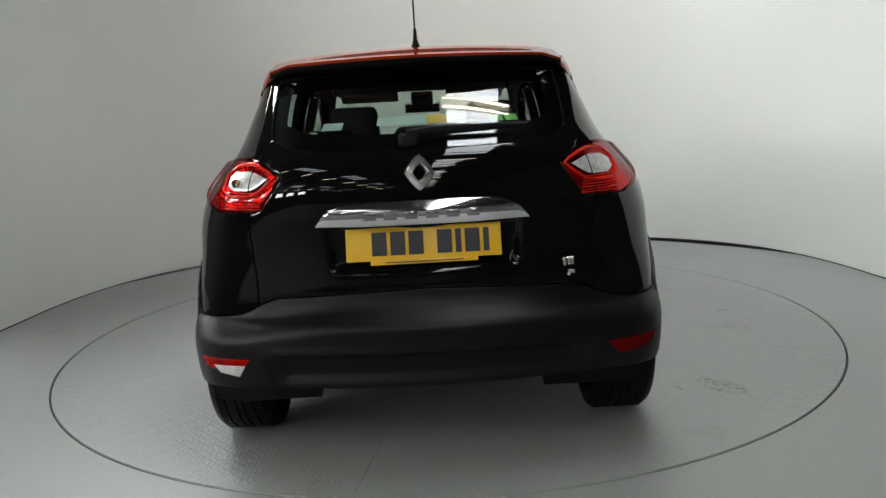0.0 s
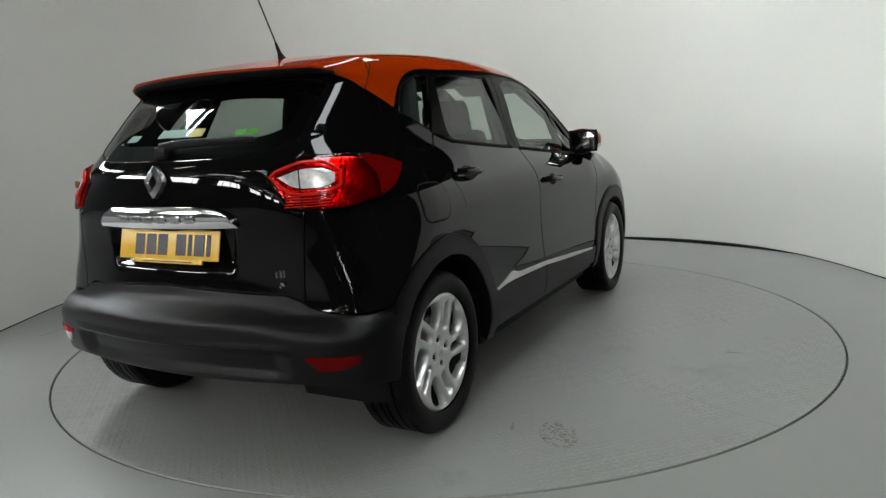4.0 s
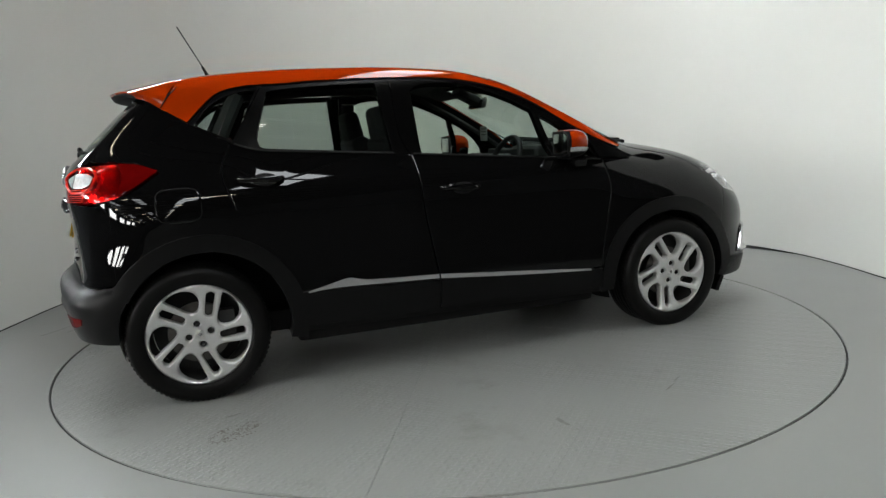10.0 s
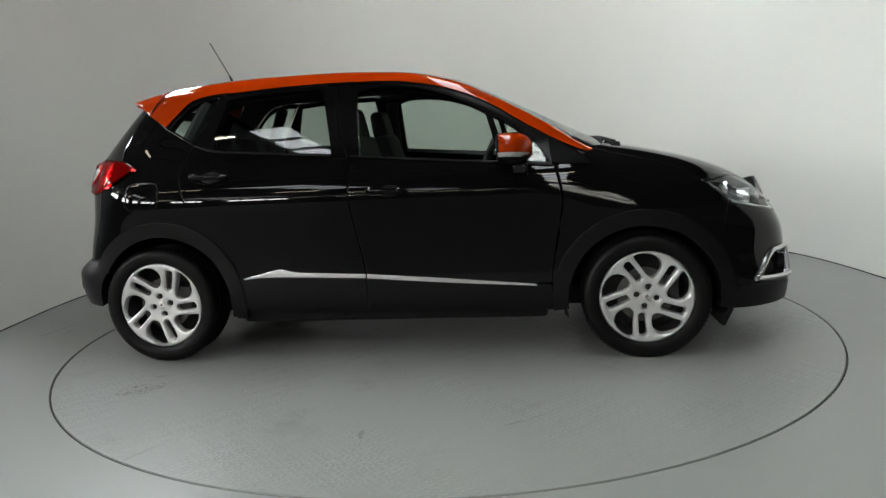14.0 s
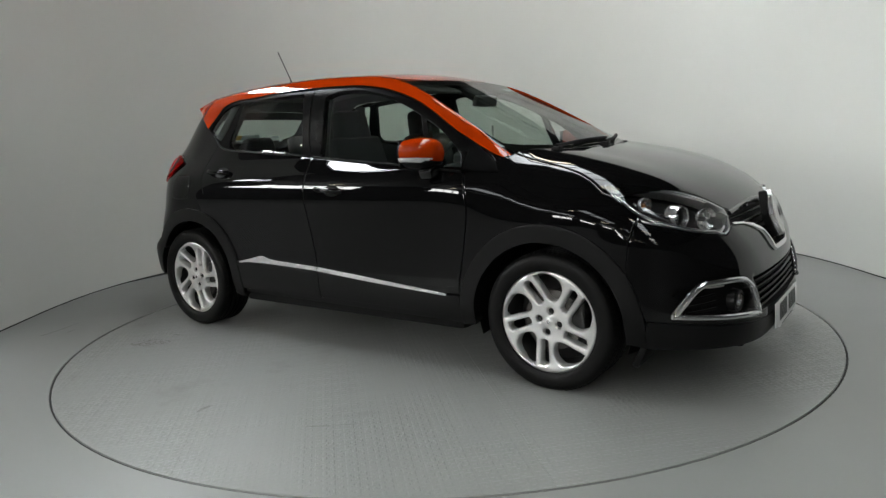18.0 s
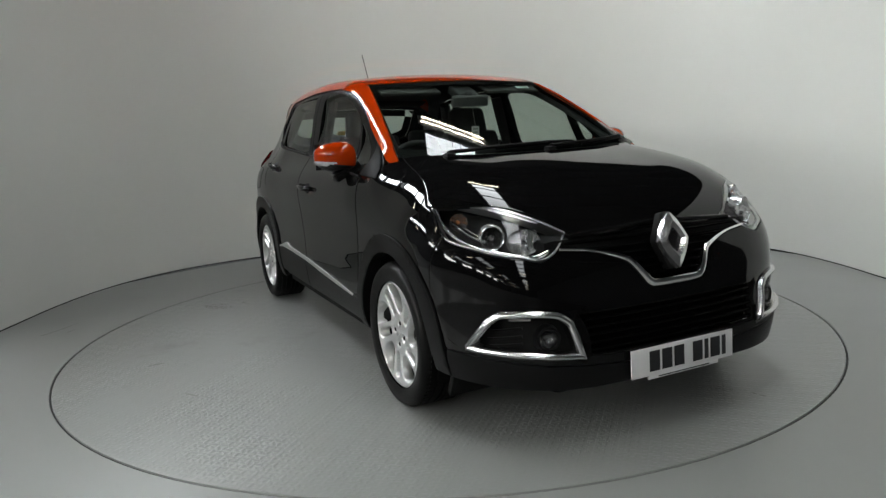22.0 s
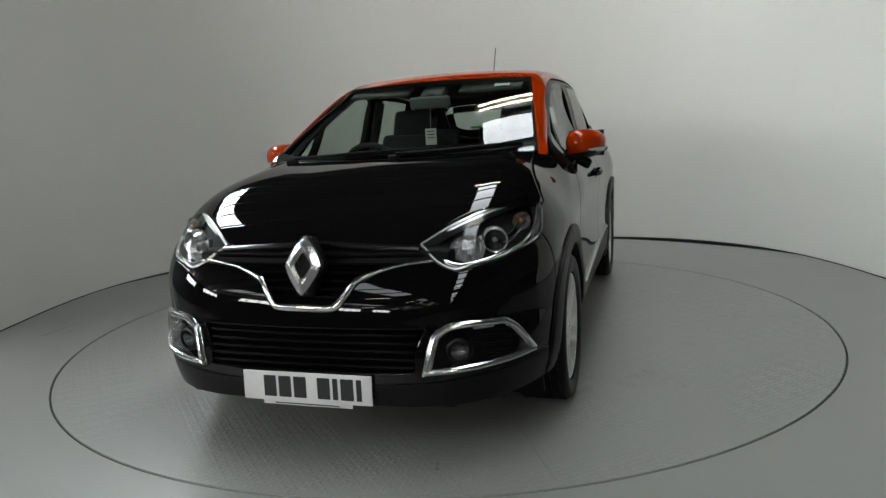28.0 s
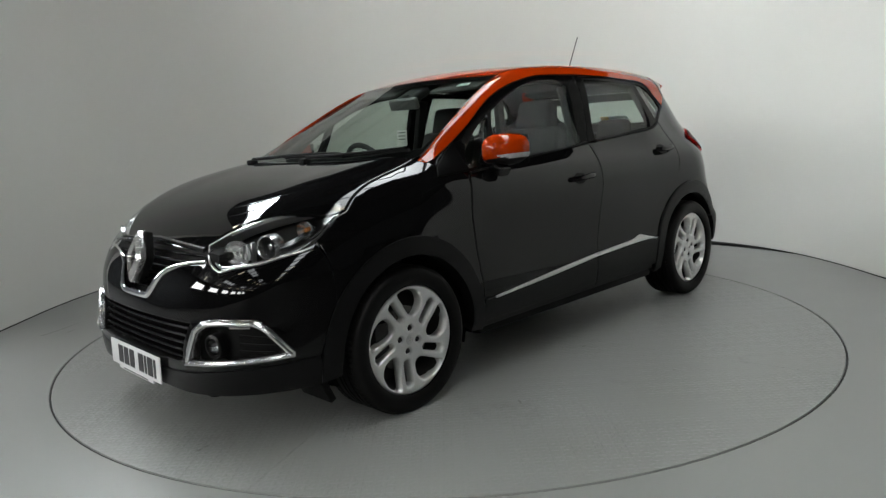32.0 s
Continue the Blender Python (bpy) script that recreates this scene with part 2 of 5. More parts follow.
def build_stage():
    bm = bmesh.new()
    segs = 160
    rings = [[bm.verts.new((r * math.cos(2 * math.pi * i / segs), r * math.sin(2 * math.pi * i / segs), z)) for i in range(segs)]
             for r, z in ((DECK_R + .0045, -.05), (DECK_R + .0045, -.0015), (DECK_R + .006, 0), (2.5, 0), (2.8, 0), (3.4, 0))]
    for a, b in zip(rings, rings[1:]):
        for i in range(segs):
            bm.faces.new((a[i], b[i], b[(i + 1) % segs], a[(i + 1) % segs]))
    bm.faces.new(rings[0])
    floor = part("floor", bm, M_FLOOR, None)
    for pts in ([(-2.667, .14), (-2.640, .205), (-2.608, .29), (-2.571, .428)], [(-2.52, .20), (-2.50, .26)]):
        tube("scuff", [(x, y, .0002) for x, y in pts], .006, M_STAIN, floor, "", .1, 6, lambda q: 1.1 - .7 * q)
    tagged(floor, "grey painted studio floor round the turntable", "floor", kind="structure")
    bm = box((60, 60, .04), Matrix.Translation((0, 0, -.055)))
    tagged(part("ground", bm, M_CONCRETE, None, smooth=False), "dark concrete hall floor", "floor", kind="structure")
    # the dark joint under the deck's edge
    bm2 = bmesh.new()
    a = [bm2.verts.new(((DECK_R + .0042) * math.cos(2 * math.pi * i / segs), (DECK_R + .0042) * math.sin(2 * math.pi * i / segs), -.006)) for i in range(segs)]
    b = [bm2.verts.new(((DECK_R - .0055) * math.cos(2 * math.pi * i / segs), (DECK_R - .0055) * math.sin(2 * math.pi * i / segs), -.006)) for i in range(segs)]
    for i in range(segs):
        bm2.faces.new((a[i], a[(i + 1) % segs], b[(i + 1) % segs], b[i]))
    tagged(part("floor_joint", bm2, M_GAP, None), "narrow dark gap round the turntable", "joint", kind="structure")

    # curved wall, open towards the hall
    n = 96
    plan = [(3.15, -1.5)] + [wall_plan(0 + (math.pi) * i / n) for i in range(n + 1)] + [(-3.044, .10)]
    back = [(3.27, -1.5)] + [wall_plan(0 + (math.pi) * i / n, .12) for i in range(n + 1)] + [(-3.164, .10)]
    bm, H = bmesh.new(), 2.95
    cols = []
    for (x, y), (u, v) in zip(plan, back):
        cols.append([bm.verts.new(q) for q in ((x, y, 0), (x, y, .4), (x, y, 1.6), (x, y, H), (u, v, H), (u, v, 0))])
    for a, b in zip(cols, cols[1:]):
        for k in range(5):
            bm.faces.new((a[k], a[k + 1], b[k + 1], b[k]))
    bm.faces.new(cols[0])
    bm.faces.new(cols[-1])
    tagged(part("wall_north", bm, M_WALL, None), "curved seamless pale grey studio wall", "wall", kind="structure")
    # dark seam where wall meets floor
    tube_ob = tube("trim", [(x * .9995, y - .003, .0) for x, y in plan], .007, M_GAP, None, "thin dark joint along the foot of the wall", sides=6)
    tagged(tube_ob, "", "trim", kind="structure")


HALL = (-12.5, 7.0, -40.0, 7.0, 5.2)
STRIPS = [(-10.1, -8.9), (-4.7, -3.7), (.32, 1.12)]


def build_hall():
    X0, X1, Y0, Y1, Z = HALL
    cx, cy, w, d = (X0 + X1) / 2, (Y0 + Y1) / 2, X1 - X0, Y1 - Y0

    def slab(name, size, at, m, label, cat):
        tagged(part(name, box(size, Matrix.Translation(at)), m, None, smooth=False), label, cat, kind="structure")
    slab("wall_east", (.2, d, Z), (X1, cy, Z / 2), M_HALL, "dark steel-clad hall wall", "wall")
    slab("wall_south", (w, .2, Z), (cx, Y0, Z / 2), M_HALL, "dark steel-clad hall wall", "wall")
    slab("wall_back", (w, .2, Z), (cx, Y1, Z / 2), M_HALL, "dark steel-clad hall wall", "wall")
    slab("wall_west", (.2, d, Z), (X0, cy, Z / 2), M_HALL, "dark steel-clad hall wall", "wall")
    # roof with rows of rooflight sheets let in between the bays, purlins below
    bays = {i: [((1.9 if k else 5.6 if i < 2 else 2.3) - 7.5 * k, (-3.6 if i == 2 else -1.6 if k else .4) - 7.5 * k) for k in range(6)] for i in range(3)}
    edges = [X0] + [e for s in STRIPS for e in s] + [X1]
    bm = bmesh.new()
    for a, b in zip(edges[::2], edges[1::2]):
        box((b - a, d, .12), Matrix.Translation(((a + b) / 2, cy, Z + .06)), bm=bm)
    for i, (a, b) in enumerate(STRIPS):
        runs = bays[i]
        for y1, y0 in zip([Y1] + [r[1] for r in runs], [r[0] for r in runs] + [Y0]):
            if y1 > y0:
                box((b - a, y1 - y0, .12), Matrix.Translation(((a + b) / 2, (y0 + y1) / 2, Z + .06)), bm=bm)
    for k in range(40):
        box((w, .06, .14), Matrix.Translation((cx, Y1 - .6 - k * 1.18, Z - .07)), bm=bm)
    tagged(part("ceiling", bm, M_HALL, None, smooth=False), "dark sheeted hall roof with purlins", "ceiling", kind="structure")
    # left rows: first sheet boosted and lengthened to brighten the right wall, others dimmed
    for i, (a, b) in enumerate(STRIPS):
        for k, (y1, y0) in enumerate(bays[i]):
            bm = box((b - a, y1 - y0, .02), Matrix.Translation(((a + b) / 2, (y0 + y1) / 2, Z + .07)))
            tagged(part("rooflight_%d" % (i * 6 + k + 1), bm, M_SKY if i == 2 else M_SKY_DIMMED if k else M_SKY_BRIGHT, None, smooth=False), "long translucent rooflight sheet", "rooflight", kind="structure")
    # unseen glow panels added high in the west wall to brighten the right wall
    for i in range(6):
        y = -21.5 + i * 4.0
        pane = part("window_%d" % (i + 1), box((.04, 2.3, .9), Matrix.Translation((X0 + .13, y, 4.3))), M_WALL_FILL, None, smooth=False)
        tagged(pane, "added glow panel under the hall roof that brightens the right stage wall", "window", kind="structure")
        for k in range(3):
            part("fill_panel_bar", box((.05, .05, .9), Matrix.Translation((X0 + .16, y - .76 + k * .76, 4.3))), M_FRAME, pane)


def build_tube_lamp():
    lamp = tagged(new("tube_lamp"), "twin fluorescent batten lamp hung under the roof", "lamp", "tube lamps")
    part("housing", box((1.0, .16, .07), Matrix.Translation((0, 0, .05)), .01), M_PAPER, lamp)
    for y in (-.05, .05):
        bm = revolve([(.0, -.46), (.016, -.46), (.016, .46), (.0, .46)], 12)
        bm.transform(Matrix.Translation((0, y, -.005)) @ Matrix.Rotation(radians(90), 4, "Z"))
        part("tube", bm, M_TUBE, lamp)
    for x in (-.4, .4):
        part("hanger", box((.01, .01, .45), Matrix.Translation((x, 0, .30))), M_FRAME, lamp)
    lamp.location = (.70, 2.2, 4.75)
    for x in (.70, -5.2, -10.4):
        for k in range(9):
            if (x, k) != (.70, 0):
                copy_thing(lamp, pose(x, 2.2 - 3.75 * k, 4.75))


def build_turntable():
    deck = tagged(new("turntable"), "round steel turntable deck painted grey, scuffed", "turntable")
    build_deck(deck)
    return deck


def curve(*pts):
    """A smooth, monotone curve through a few (position, value) pairs."""
    xs, ys = (np.array(c, float) for c in zip(*pts))
    h, d = np.diff(xs), np.diff(ys) / np.diff(xs)
    m = np.zeros(len(xs))
    m[0], m[-1] = d[0], d[-1]
    for i in range(1, len(xs) - 1):
        if d[i - 1] * d[i] > 0:
            a, b = 2 * h[i] + h[i - 1], h[i] + 2 * h[i - 1]
            m[i] = (a + b) / (a / d[i - 1] + b / d[i])

    def f(q):
        q = np.clip(np.asarray(q, float), xs[0], xs[-1])
        i = np.clip(np.searchsorted(xs, q, side="right") - 1, 0, len(h) - 1)
        s = (q - xs[i]) / h[i]
        return ((1 + 2 * s) * (1 - s) ** 2 * ys[i] + s * (1 - s) ** 2 * h[i] * m[i]
                + s * s * (3 - 2 * s) * ys[i + 1] + s * s * (s - 1) * h[i] * m[i + 1])
    return f


def fair(f, lo, hi, r):
    """The curve f, faired over r, as a fine table."""
    q = np.linspace(lo, hi, 1600)
    d = np.linspace(-r, r, 25)
    w = np.cos(d / r * math.pi / 2) ** 2
    v = sum(k * f(q + e) for k, e in zip(w, d)) / w.sum()
    return lambda x: np.interp(x, q, v)


def ease(u):
    u = np.clip(u, 0, 1)
    return u * u * (3 - 2 * u)


def blend(a, b, k):
    """The larger of two distances, rounded over k."""
    return np.maximum(a, b) + np.maximum(k - np.abs(a - b), 0) ** 2 / (4 * k)


# the body's leading curves: half width along the car, section, nose, tail, bonnet, roof
PLAN = fair(curve((-2.0, .800), (-1.7, .850), (-1.3, .880), (-.6, .868), (.2, .868), (.9, .872), (1.3, .880), (1.6, .872), (1.9, .792), (2.2, .718)), -2.1, 2.3, 0.16)
SECTION = fair(curve((.15, -.075), (.25, -.035), (.36, -.008), (.46, -.005), (.56, -.010), (.72, -.008), (.86, 0), (.95, -.018),
                (1.03, -.068), (1.10, -.109), (1.20, -.141), (1.30, -.177), (1.40, -.219), (1.45, -.244), (1.60, -.33)), 0.1, 1.65, 0.055)
NOSE = fair(curve((.08, 1.96), (.14, 2.056), (.20, 2.110), (.28, 2.119), (.38, 2.117), (.50, 2.120), (.60, 2.127), (.69, 2.113), (.80, 2.075), (.88, 2.03), (.96, 1.95), (1.1, 1.7)), 0.05, 1.15, 0.03)
TAIL = fair(curve((.20, -1.70), (.27, -1.82), (.34, -1.885), (.45, -1.925), (.54, -1.935), (.565, -1.925), (.598, -1.884), (.64, -1.868), (.80, -1.858), (.95, -1.868),
             (1.08, -1.852), (1.15, -1.800), (1.30, -1.670), (1.45, -1.530), (1.6, -1.39)), 0.15, 1.65, 0.022)
BONNET = fair(curve((.9, 1.115), (1.10, 1.088), (1.32, 1.052), (1.55, 1.000), (1.80, .930), (1.95, .868), (2.05, .80), (2.2, .66)), 0.85, 2.25, 0.09)
ROOF = fair(curve((-1.75, 1.435), (-1.55, 1.470), (-1.34, 1.512), (-1.03, 1.547), (-.68, 1.562), (-.35, 1.563), (0, 1.548), (.25, 1.522), (.5, 1.49), (.8, 1.42)), -1.8, 0.85, 0.14)


CORNER = fair(curve((.5, .14), (.62, .16), (.80, .30), (.95, .38), (1.2, .32), (1.45, .16)), 0.3, 1.7, 0.08)


def body(x, y, z):
    """Signed distance, roughly, to the painted skin of the car; x forward, y to its left, z up."""
    a = np.abs(y)
    side = a - PLAN(x) - SECTION(z) + .035 * ease((z - 1.0) / .5) * ease((-x - .4) / 1.2)
    side = side + .040 * ease((-x - .8) / .6) * ease((z - .95) / .25) * ease((1.52 - z) / .18)
    side = side + .046 * ease((x - .7) / .7) * ease((z - .74) / .2)
    side = side + .035 * ease((z - .98) / .14) * np.clip(x + .5, -.35, 1.0) * ease((x + 1.3) / .4) - .027 * ease((z - 1.15) / .3) * ease((x + 1) / .6)
    side = side + .045 * ease((x - 1.4) / .45) * ease((z - .66) / .18)
    glass = 1.545 - .513 * (x - .255 + .075 * (a / .62) ** 2)
    cabin = -blend(-(ROOF(x) - .003 - .033 * (a / .6) ** 2), -glass, .10)
    hood = BONNET(x) - .018 * (a / .7) ** 2 + .005 * np.exp(-((a - .50) / .13) ** 2) * ease((2.0 - x) / .5)
    top = blend(hood, cabin, .03)
    skin = blend(side, (z - top) * .92, .092 + .11 * ease((x - .85) / .4))
    nose = (x - NOSE(z) + (.031 - .017 * ease((.52 - z) / .16)) * (a / .45) ** 1.9) * .95
    tail = (-x + TAIL(z + .045 * ease((a - .28) / .42) * ease((.80 - z) / .12)) + .055 * (a / .5) ** 2) * (.95 - .15 * ease((z - 1.0) / .2))
    return blend(blend(skin, nose, .35), tail, CORNER(z))


NOSE_X, STERN_X = 1.2, -1.2
REACH = {"side": (0, 1.25), "front": (.6, 2.5), "rear": (-.3, -2.3), "top": (.5, 1.9), "nose": (.15, 1.5), "stern": (.15, 1.3)}


def aim_point(p, q, m, view):
    if view == "side":
        return p, -m, q
    if view in ("front", "rear"):
        return m, p, q
    if view == "top":
        return p, q, m
    a = p / .85
    if view == "nose":
        return NOSE_X + m * np.cos(a), m * np.sin(a), q
    return STERN_X - m * np.cos(a), m * np.sin(a), q


def on_body(p, q, view, off=0.0):
    """Points on the skin. p, q: (x, z) for the right side, (y, z) from the front or rear, (x, y) from above, or (arc, z) round nose or stern."""
    p, q = np.asarray(p, float), np.asarray(q, float)
    lo, hi = (np.full(p.shape, float(r)) for r in REACH[view])
    for _ in range(34):
        m = (lo + hi) / 2
        v = body(*aim_point(p, q, m, view))
        lo, hi = np.where(v < off, m, lo), np.where(v < off, hi, m)
    return np.stack(np.broadcast_arrays(*aim_point(p, q, (lo + hi) / 2, view)), -1)


def nose_at(*pts):
    """(x, y, z) near the nose as (arc, z)."""
    return [(.85 * math.atan2(y, x - NOSE_X), z) for x, y, z in pts]


def stern_at(*pts):
    return [(.85 * math.atan2(y, STERN_X - x), z) for x, y, z in pts]


def normals(v, e=.004):
    x, y, z = v[..., 0], v[..., 1], v[..., 2]
    n = np.stack([body(x + e, y, z) - body(x - e, y, z), body(x, y + e, z) - body(x, y - e, z), body(x, y, z + e) - body(x, y, z - e)], -1)
    return n / np.maximum(np.linalg.norm(n, axis=-1, keepdims=True), 1e-9)


def loop(*runs, step=.02):
    """A closed outline out of runs: two points make a straight edge, more a smooth one."""
    out = []
    for r in runs:
        out += [tuple(q) for q in spline(r, step)]
    keep = []
    for q in out:
        if not keep or math.dist(q, keep[-1]) > .002:
            keep.append(q)
    if math.dist(keep[0], keep[-1]) < .002:
        keep.pop()
    return keep


def inside(pts, poly):
    x, y = pts[:, 0], pts[:, 1]
    res = np.zeros(len(pts), bool)
    for (a, b), (c, d) in zip(poly, poly[1:] + poly[:1]):
        if b != d:
            res ^= ((b > y) != (d > y)) & (x < (c - a) * (y - b) / (d - b) + a)
    return res


def near_edge(pts, poly):
    best = np.full(len(pts), 9.0)
    for a, b in zip(poly, poly[1:] + poly[:1]):
        a, b = np.array(a), np.array(b)
        d = b - a
        s = np.clip(((pts - a) @ d) / max(d @ d, 1e-12), 0, 1)
        best = np.minimum(best, np.linalg.norm(pts - a - s[:, None] * d, axis=1))
    return best


def tessellate(poly, holes=(), res=.03, band=True):
    """Points and triangles that fill an outline, less its holes."""
    P = np.array(poly)
    lo, hi = P.min(0), P.max(0)
    gx, gy = np.meshgrid(np.arange(lo[0] + res / 2, hi[0], res), np.arange(lo[1] + res / 2, hi[1], res))
    g = np.stack([gx.ravel() + (np.arange(gx.shape[0]) % 2).repeat(gx.shape[1]) * res / 2, gy.ravel()], -1)
    ok = inside(g, poly) & (near_edge(g, poly) > res * .45)
    for h in holes:
        ok &= ~inside(g, h) & (near_edge(g, h) > res * .45)
    pts, edges = [], []
    for lp in (poly, *holes):
        k = len(pts)
        pts += list(lp)
        edges += [(k + i, k + (i + 1) % len(lp)) for i in range(len(lp))]
    ring = np.array([q for lp, d in ((poly, .005), *((h, -.005) for h in holes)) for q in shrink(lp, d)])
    good = inside(ring, poly) & (near_edge(ring, poly) > .0035)
    for h in holes:
        good &= ~inside(ring, h) & (near_edge(ring, h) > .0035)
    pts += [tuple(q) for q in ring[good]] if band else []
    pts += [tuple(q) for q in g[ok]]
    v, _, f, *_ = geometry.delaunay_2d_cdt([Vector(q) for q in pts], edges, [], 0, 1e-6)
    v, f = np.array([tuple(q) for q in v]), np.array([tuple(q) for q in f])
    c = v[f].mean(1)
    good = inside(c, poly)
    for h in holes:
        good &= ~inside(c, h)
    return v, f[good]


def panel(name, poly, view, material, parent, label="", flip=False, off=0.0, depth=.012, res=.03, holes=(), soft_edge=.001, dent=None, even=None):
    """A sheet on the car's skin within an outline, with turned-in edges. flip: on the car's left. dent: extra offset by place. even: from bowed()."""
    v2, f = tessellate(poly, holes, res, soft_edge > 0)
    v = on_body(v2[:, 0], v2[:, 1], view)
    n = normals(v)
    if even is not None:
        k, p, q = even, v2[:, 0], v2[:, 1]
        level = k[0] + k[1] * p + k[2] * q + k[3] * p * p + k[4] * q * q
        if view == "side":
            v[:, 1] = level
            n = np.stack([k[1] + 2 * k[3] * p, -np.ones(len(p)), k[2] + 2 * k[4] * q], -1)
        else:
            v[:, 2] = level
            n = np.stack([-k[1] - 2 * k[3] * p, -k[2] - 2 * k[4] * q, np.ones(len(p))], -1)
        n /= np.linalg.norm(n, axis=1, keepdims=True)
    v = v + n * off
    if dent is not None:
        v = v + n * dent(v)[:, None]
        t = np.zeros_like(v)
        fn0 = np.cross(v[f[:, 1]] - v[f[:, 0]], v[f[:, 2]] - v[f[:, 0]])
        fn0 *= np.sign((fn0 * n[f[:, 0]]).sum(1))[:, None]
        for k in range(3):
            np.add.at(t, f[:, k], fn0)
        n = t / np.maximum(np.linalg.norm(t, axis=1, keepdims=True), 1e-9)
    fn = np.cross(v[f[:, 1]] - v[f[:, 0]], v[f[:, 2]] - v[f[:, 0]])
    turn = (fn * n[f[:, 0]]).sum(1) < 0
    f[turn] = f[turn][:, ::-1]
    count = {}
    for a, b, c in f:
        for e in ((a, b), (b, c), (c, a)):
            count[e] = count.get(e, 0) + 1
    rim = [e for e in count if (e[1], e[0]) not in count]
    ring = sorted({i for e in rim for i in e})
    where = {i: k for k, i in enumerate(ring)}
    out = {i: np.zeros(3) for i in ring}
    for a, b in rim:
        s = np.cross(v[b] - v[a], n[a])
        for i in (a, b):
            out[i] += s / max(np.linalg.norm(s), 1e-9)
    o = np.array([out[i] / max(np.linalg.norm(out[i]), 1e-9) for i in ring])
    top = v.copy()
    nn = n.copy()
    if soft_edge:
        top[ring] -= n[ring] * soft_edge
        nn[ring] = n[ring] * .97 + o * .25
    nn /= np.linalg.norm(nn, axis=1, keepdims=True)
    V, F, N = list(top), [list(q) for q in f], list(nn)
    if depth:
        k = len(V)
        V += list(top[ring]) + list(v[ring] - n[ring] * depth)
        N += list(o) + list(o)
        m = len(ring)
        F += [[k + where[a], k + m + where[a], k + m + where[b], k + where[b]] for a, b in rim]
    V, N = np.array(V), np.array(N)
    if flip:
        V[:, 1] *= -1
        N[:, 1] *= -1
        F = [q[::-1] for q in F]
    ob = mesh_ob(name, V, F, material, parent, label, True, N)
    if depth and material in (M_BLACK, M_ORANGE):
        ob.data.materials.append(M_SEAL)
        ob.data.polygons.foreach_set("material_index", [0] * len(f) + [1] * (len(F) - len(f)))
    return ob


def bowed(poly, view):
    """The gently bowed pane nearest to the skin within an outline, seen from the side or from above."""
    v2, _ = tessellate(poly, (), .03, False)
    p, q = v2[:, 0], v2[:, 1]
    v = on_body(p, q, view)
    return np.linalg.lstsq(np.stack([np.ones(len(p)), p, q, p * p, q * q], -1), v[:, 1 if view == "side" else 2], rcond=None)[0]


def mirror_half(pts):
    """A line from the middle to the car's left, made whole by its mirror image."""
    return [(-p, q) for p, q in pts[::-1]] + [q for q in pts if q[0] > 1e-6]


def skin_line(pts, view, off=.004, step=.02, flip=False):
    q = np.array(spline(pts, step))
    v = on_body(q[:, 0], q[:, 1], view)
    v = v + normals(v) * off
    if flip:
        v[:, 1] *= -1
    return v


def shrink(poly, d):
    """The outline moved inwards by d."""
    P = np.array(poly)
    a, b = np.roll(P, 1, 0), np.roll(P, -1, 0)
    t = b - a
    t /= np.maximum(np.linalg.norm(t, axis=1, keepdims=True), 1e-9)
    nrm = np.stack([-t[:, 1], t[:, 0]], -1)
    area = np.sum(P[:, 0] * np.roll(P[:, 1], -1) - np.roll(P[:, 0], -1) * P[:, 1])
    return [tuple(q) for q in P + nrm * d * (1 if area > 0 else -1)]


# ---- the car: small black crossover with an orange roof ----
car = tagged(new("car"), "black compact crossover with an orange roof on the turntable", "car")

FRONT_HUB, REAR_HUB = (1.300, .312), (-1.300, .320)
ARCH_F, ARCH_R = (1.285, .305), (-1.252, .330)


def arc(c, r, a0, a1, n=28):
    return [(c[0] + r * math.cos(radians(a0 + (a1 - a0) * i / n)), c[1] + r * math.sin(radians(a0 + (a1 - a0) * i / n))) for i in range(n + 1)]


# line between roof or windscreen and the orange side rail, seen from above
EDGE = curve((-1.32, .530), (-1.0, .548), (0, .548), (.30, .552), (.5, .588), (.7, .628), (.9, .668), (1.08, .705))
RAIL_LOW = [(1.03, 1.048), (.97, 1.07), (.85, 1.13), (.71, 1.21), (.57, 1.30), (.43, 1.37), (.28, 1.42), (.13, 1.45), (-.02, 1.465), (-.32, 1.47),
            (-.62, 1.463), (-.80, 1.453), (-.98, 1.447), (-1.10, 1.42), (-1.18, 1.36), (-1.255, 1.285)]
B_LINE = [(-.21, 1.078), (-.196, .93), (-.185, .79), (-.14, .55), (-.125, .46)]
A_LINE = [(.862, .985), (.868, .96), (.892, .82), (.872, .67), (.835, .47), (.832, .405)]
C_LINE = [(-1.075, 1.178), (-1.12, 1.09), (-1.128, 1.02), (-1.085, .88)]
STRIP_TOP = [(-.83, .468), (-.62, .464), (-.14, .447), (.76, .395)]


def shift(pts, dx=0.0, dz=0.0):
    return [(a + dx, b + dz) for a, b in pts]


def rail_top():
    xs = np.linspace(1.06, -1.278, 60)
    v = on_body(xs, -EDGE(xs), "top")
    return [(float(a), float(b)) for a, b in zip(v[:, 0], v[:, 2])]


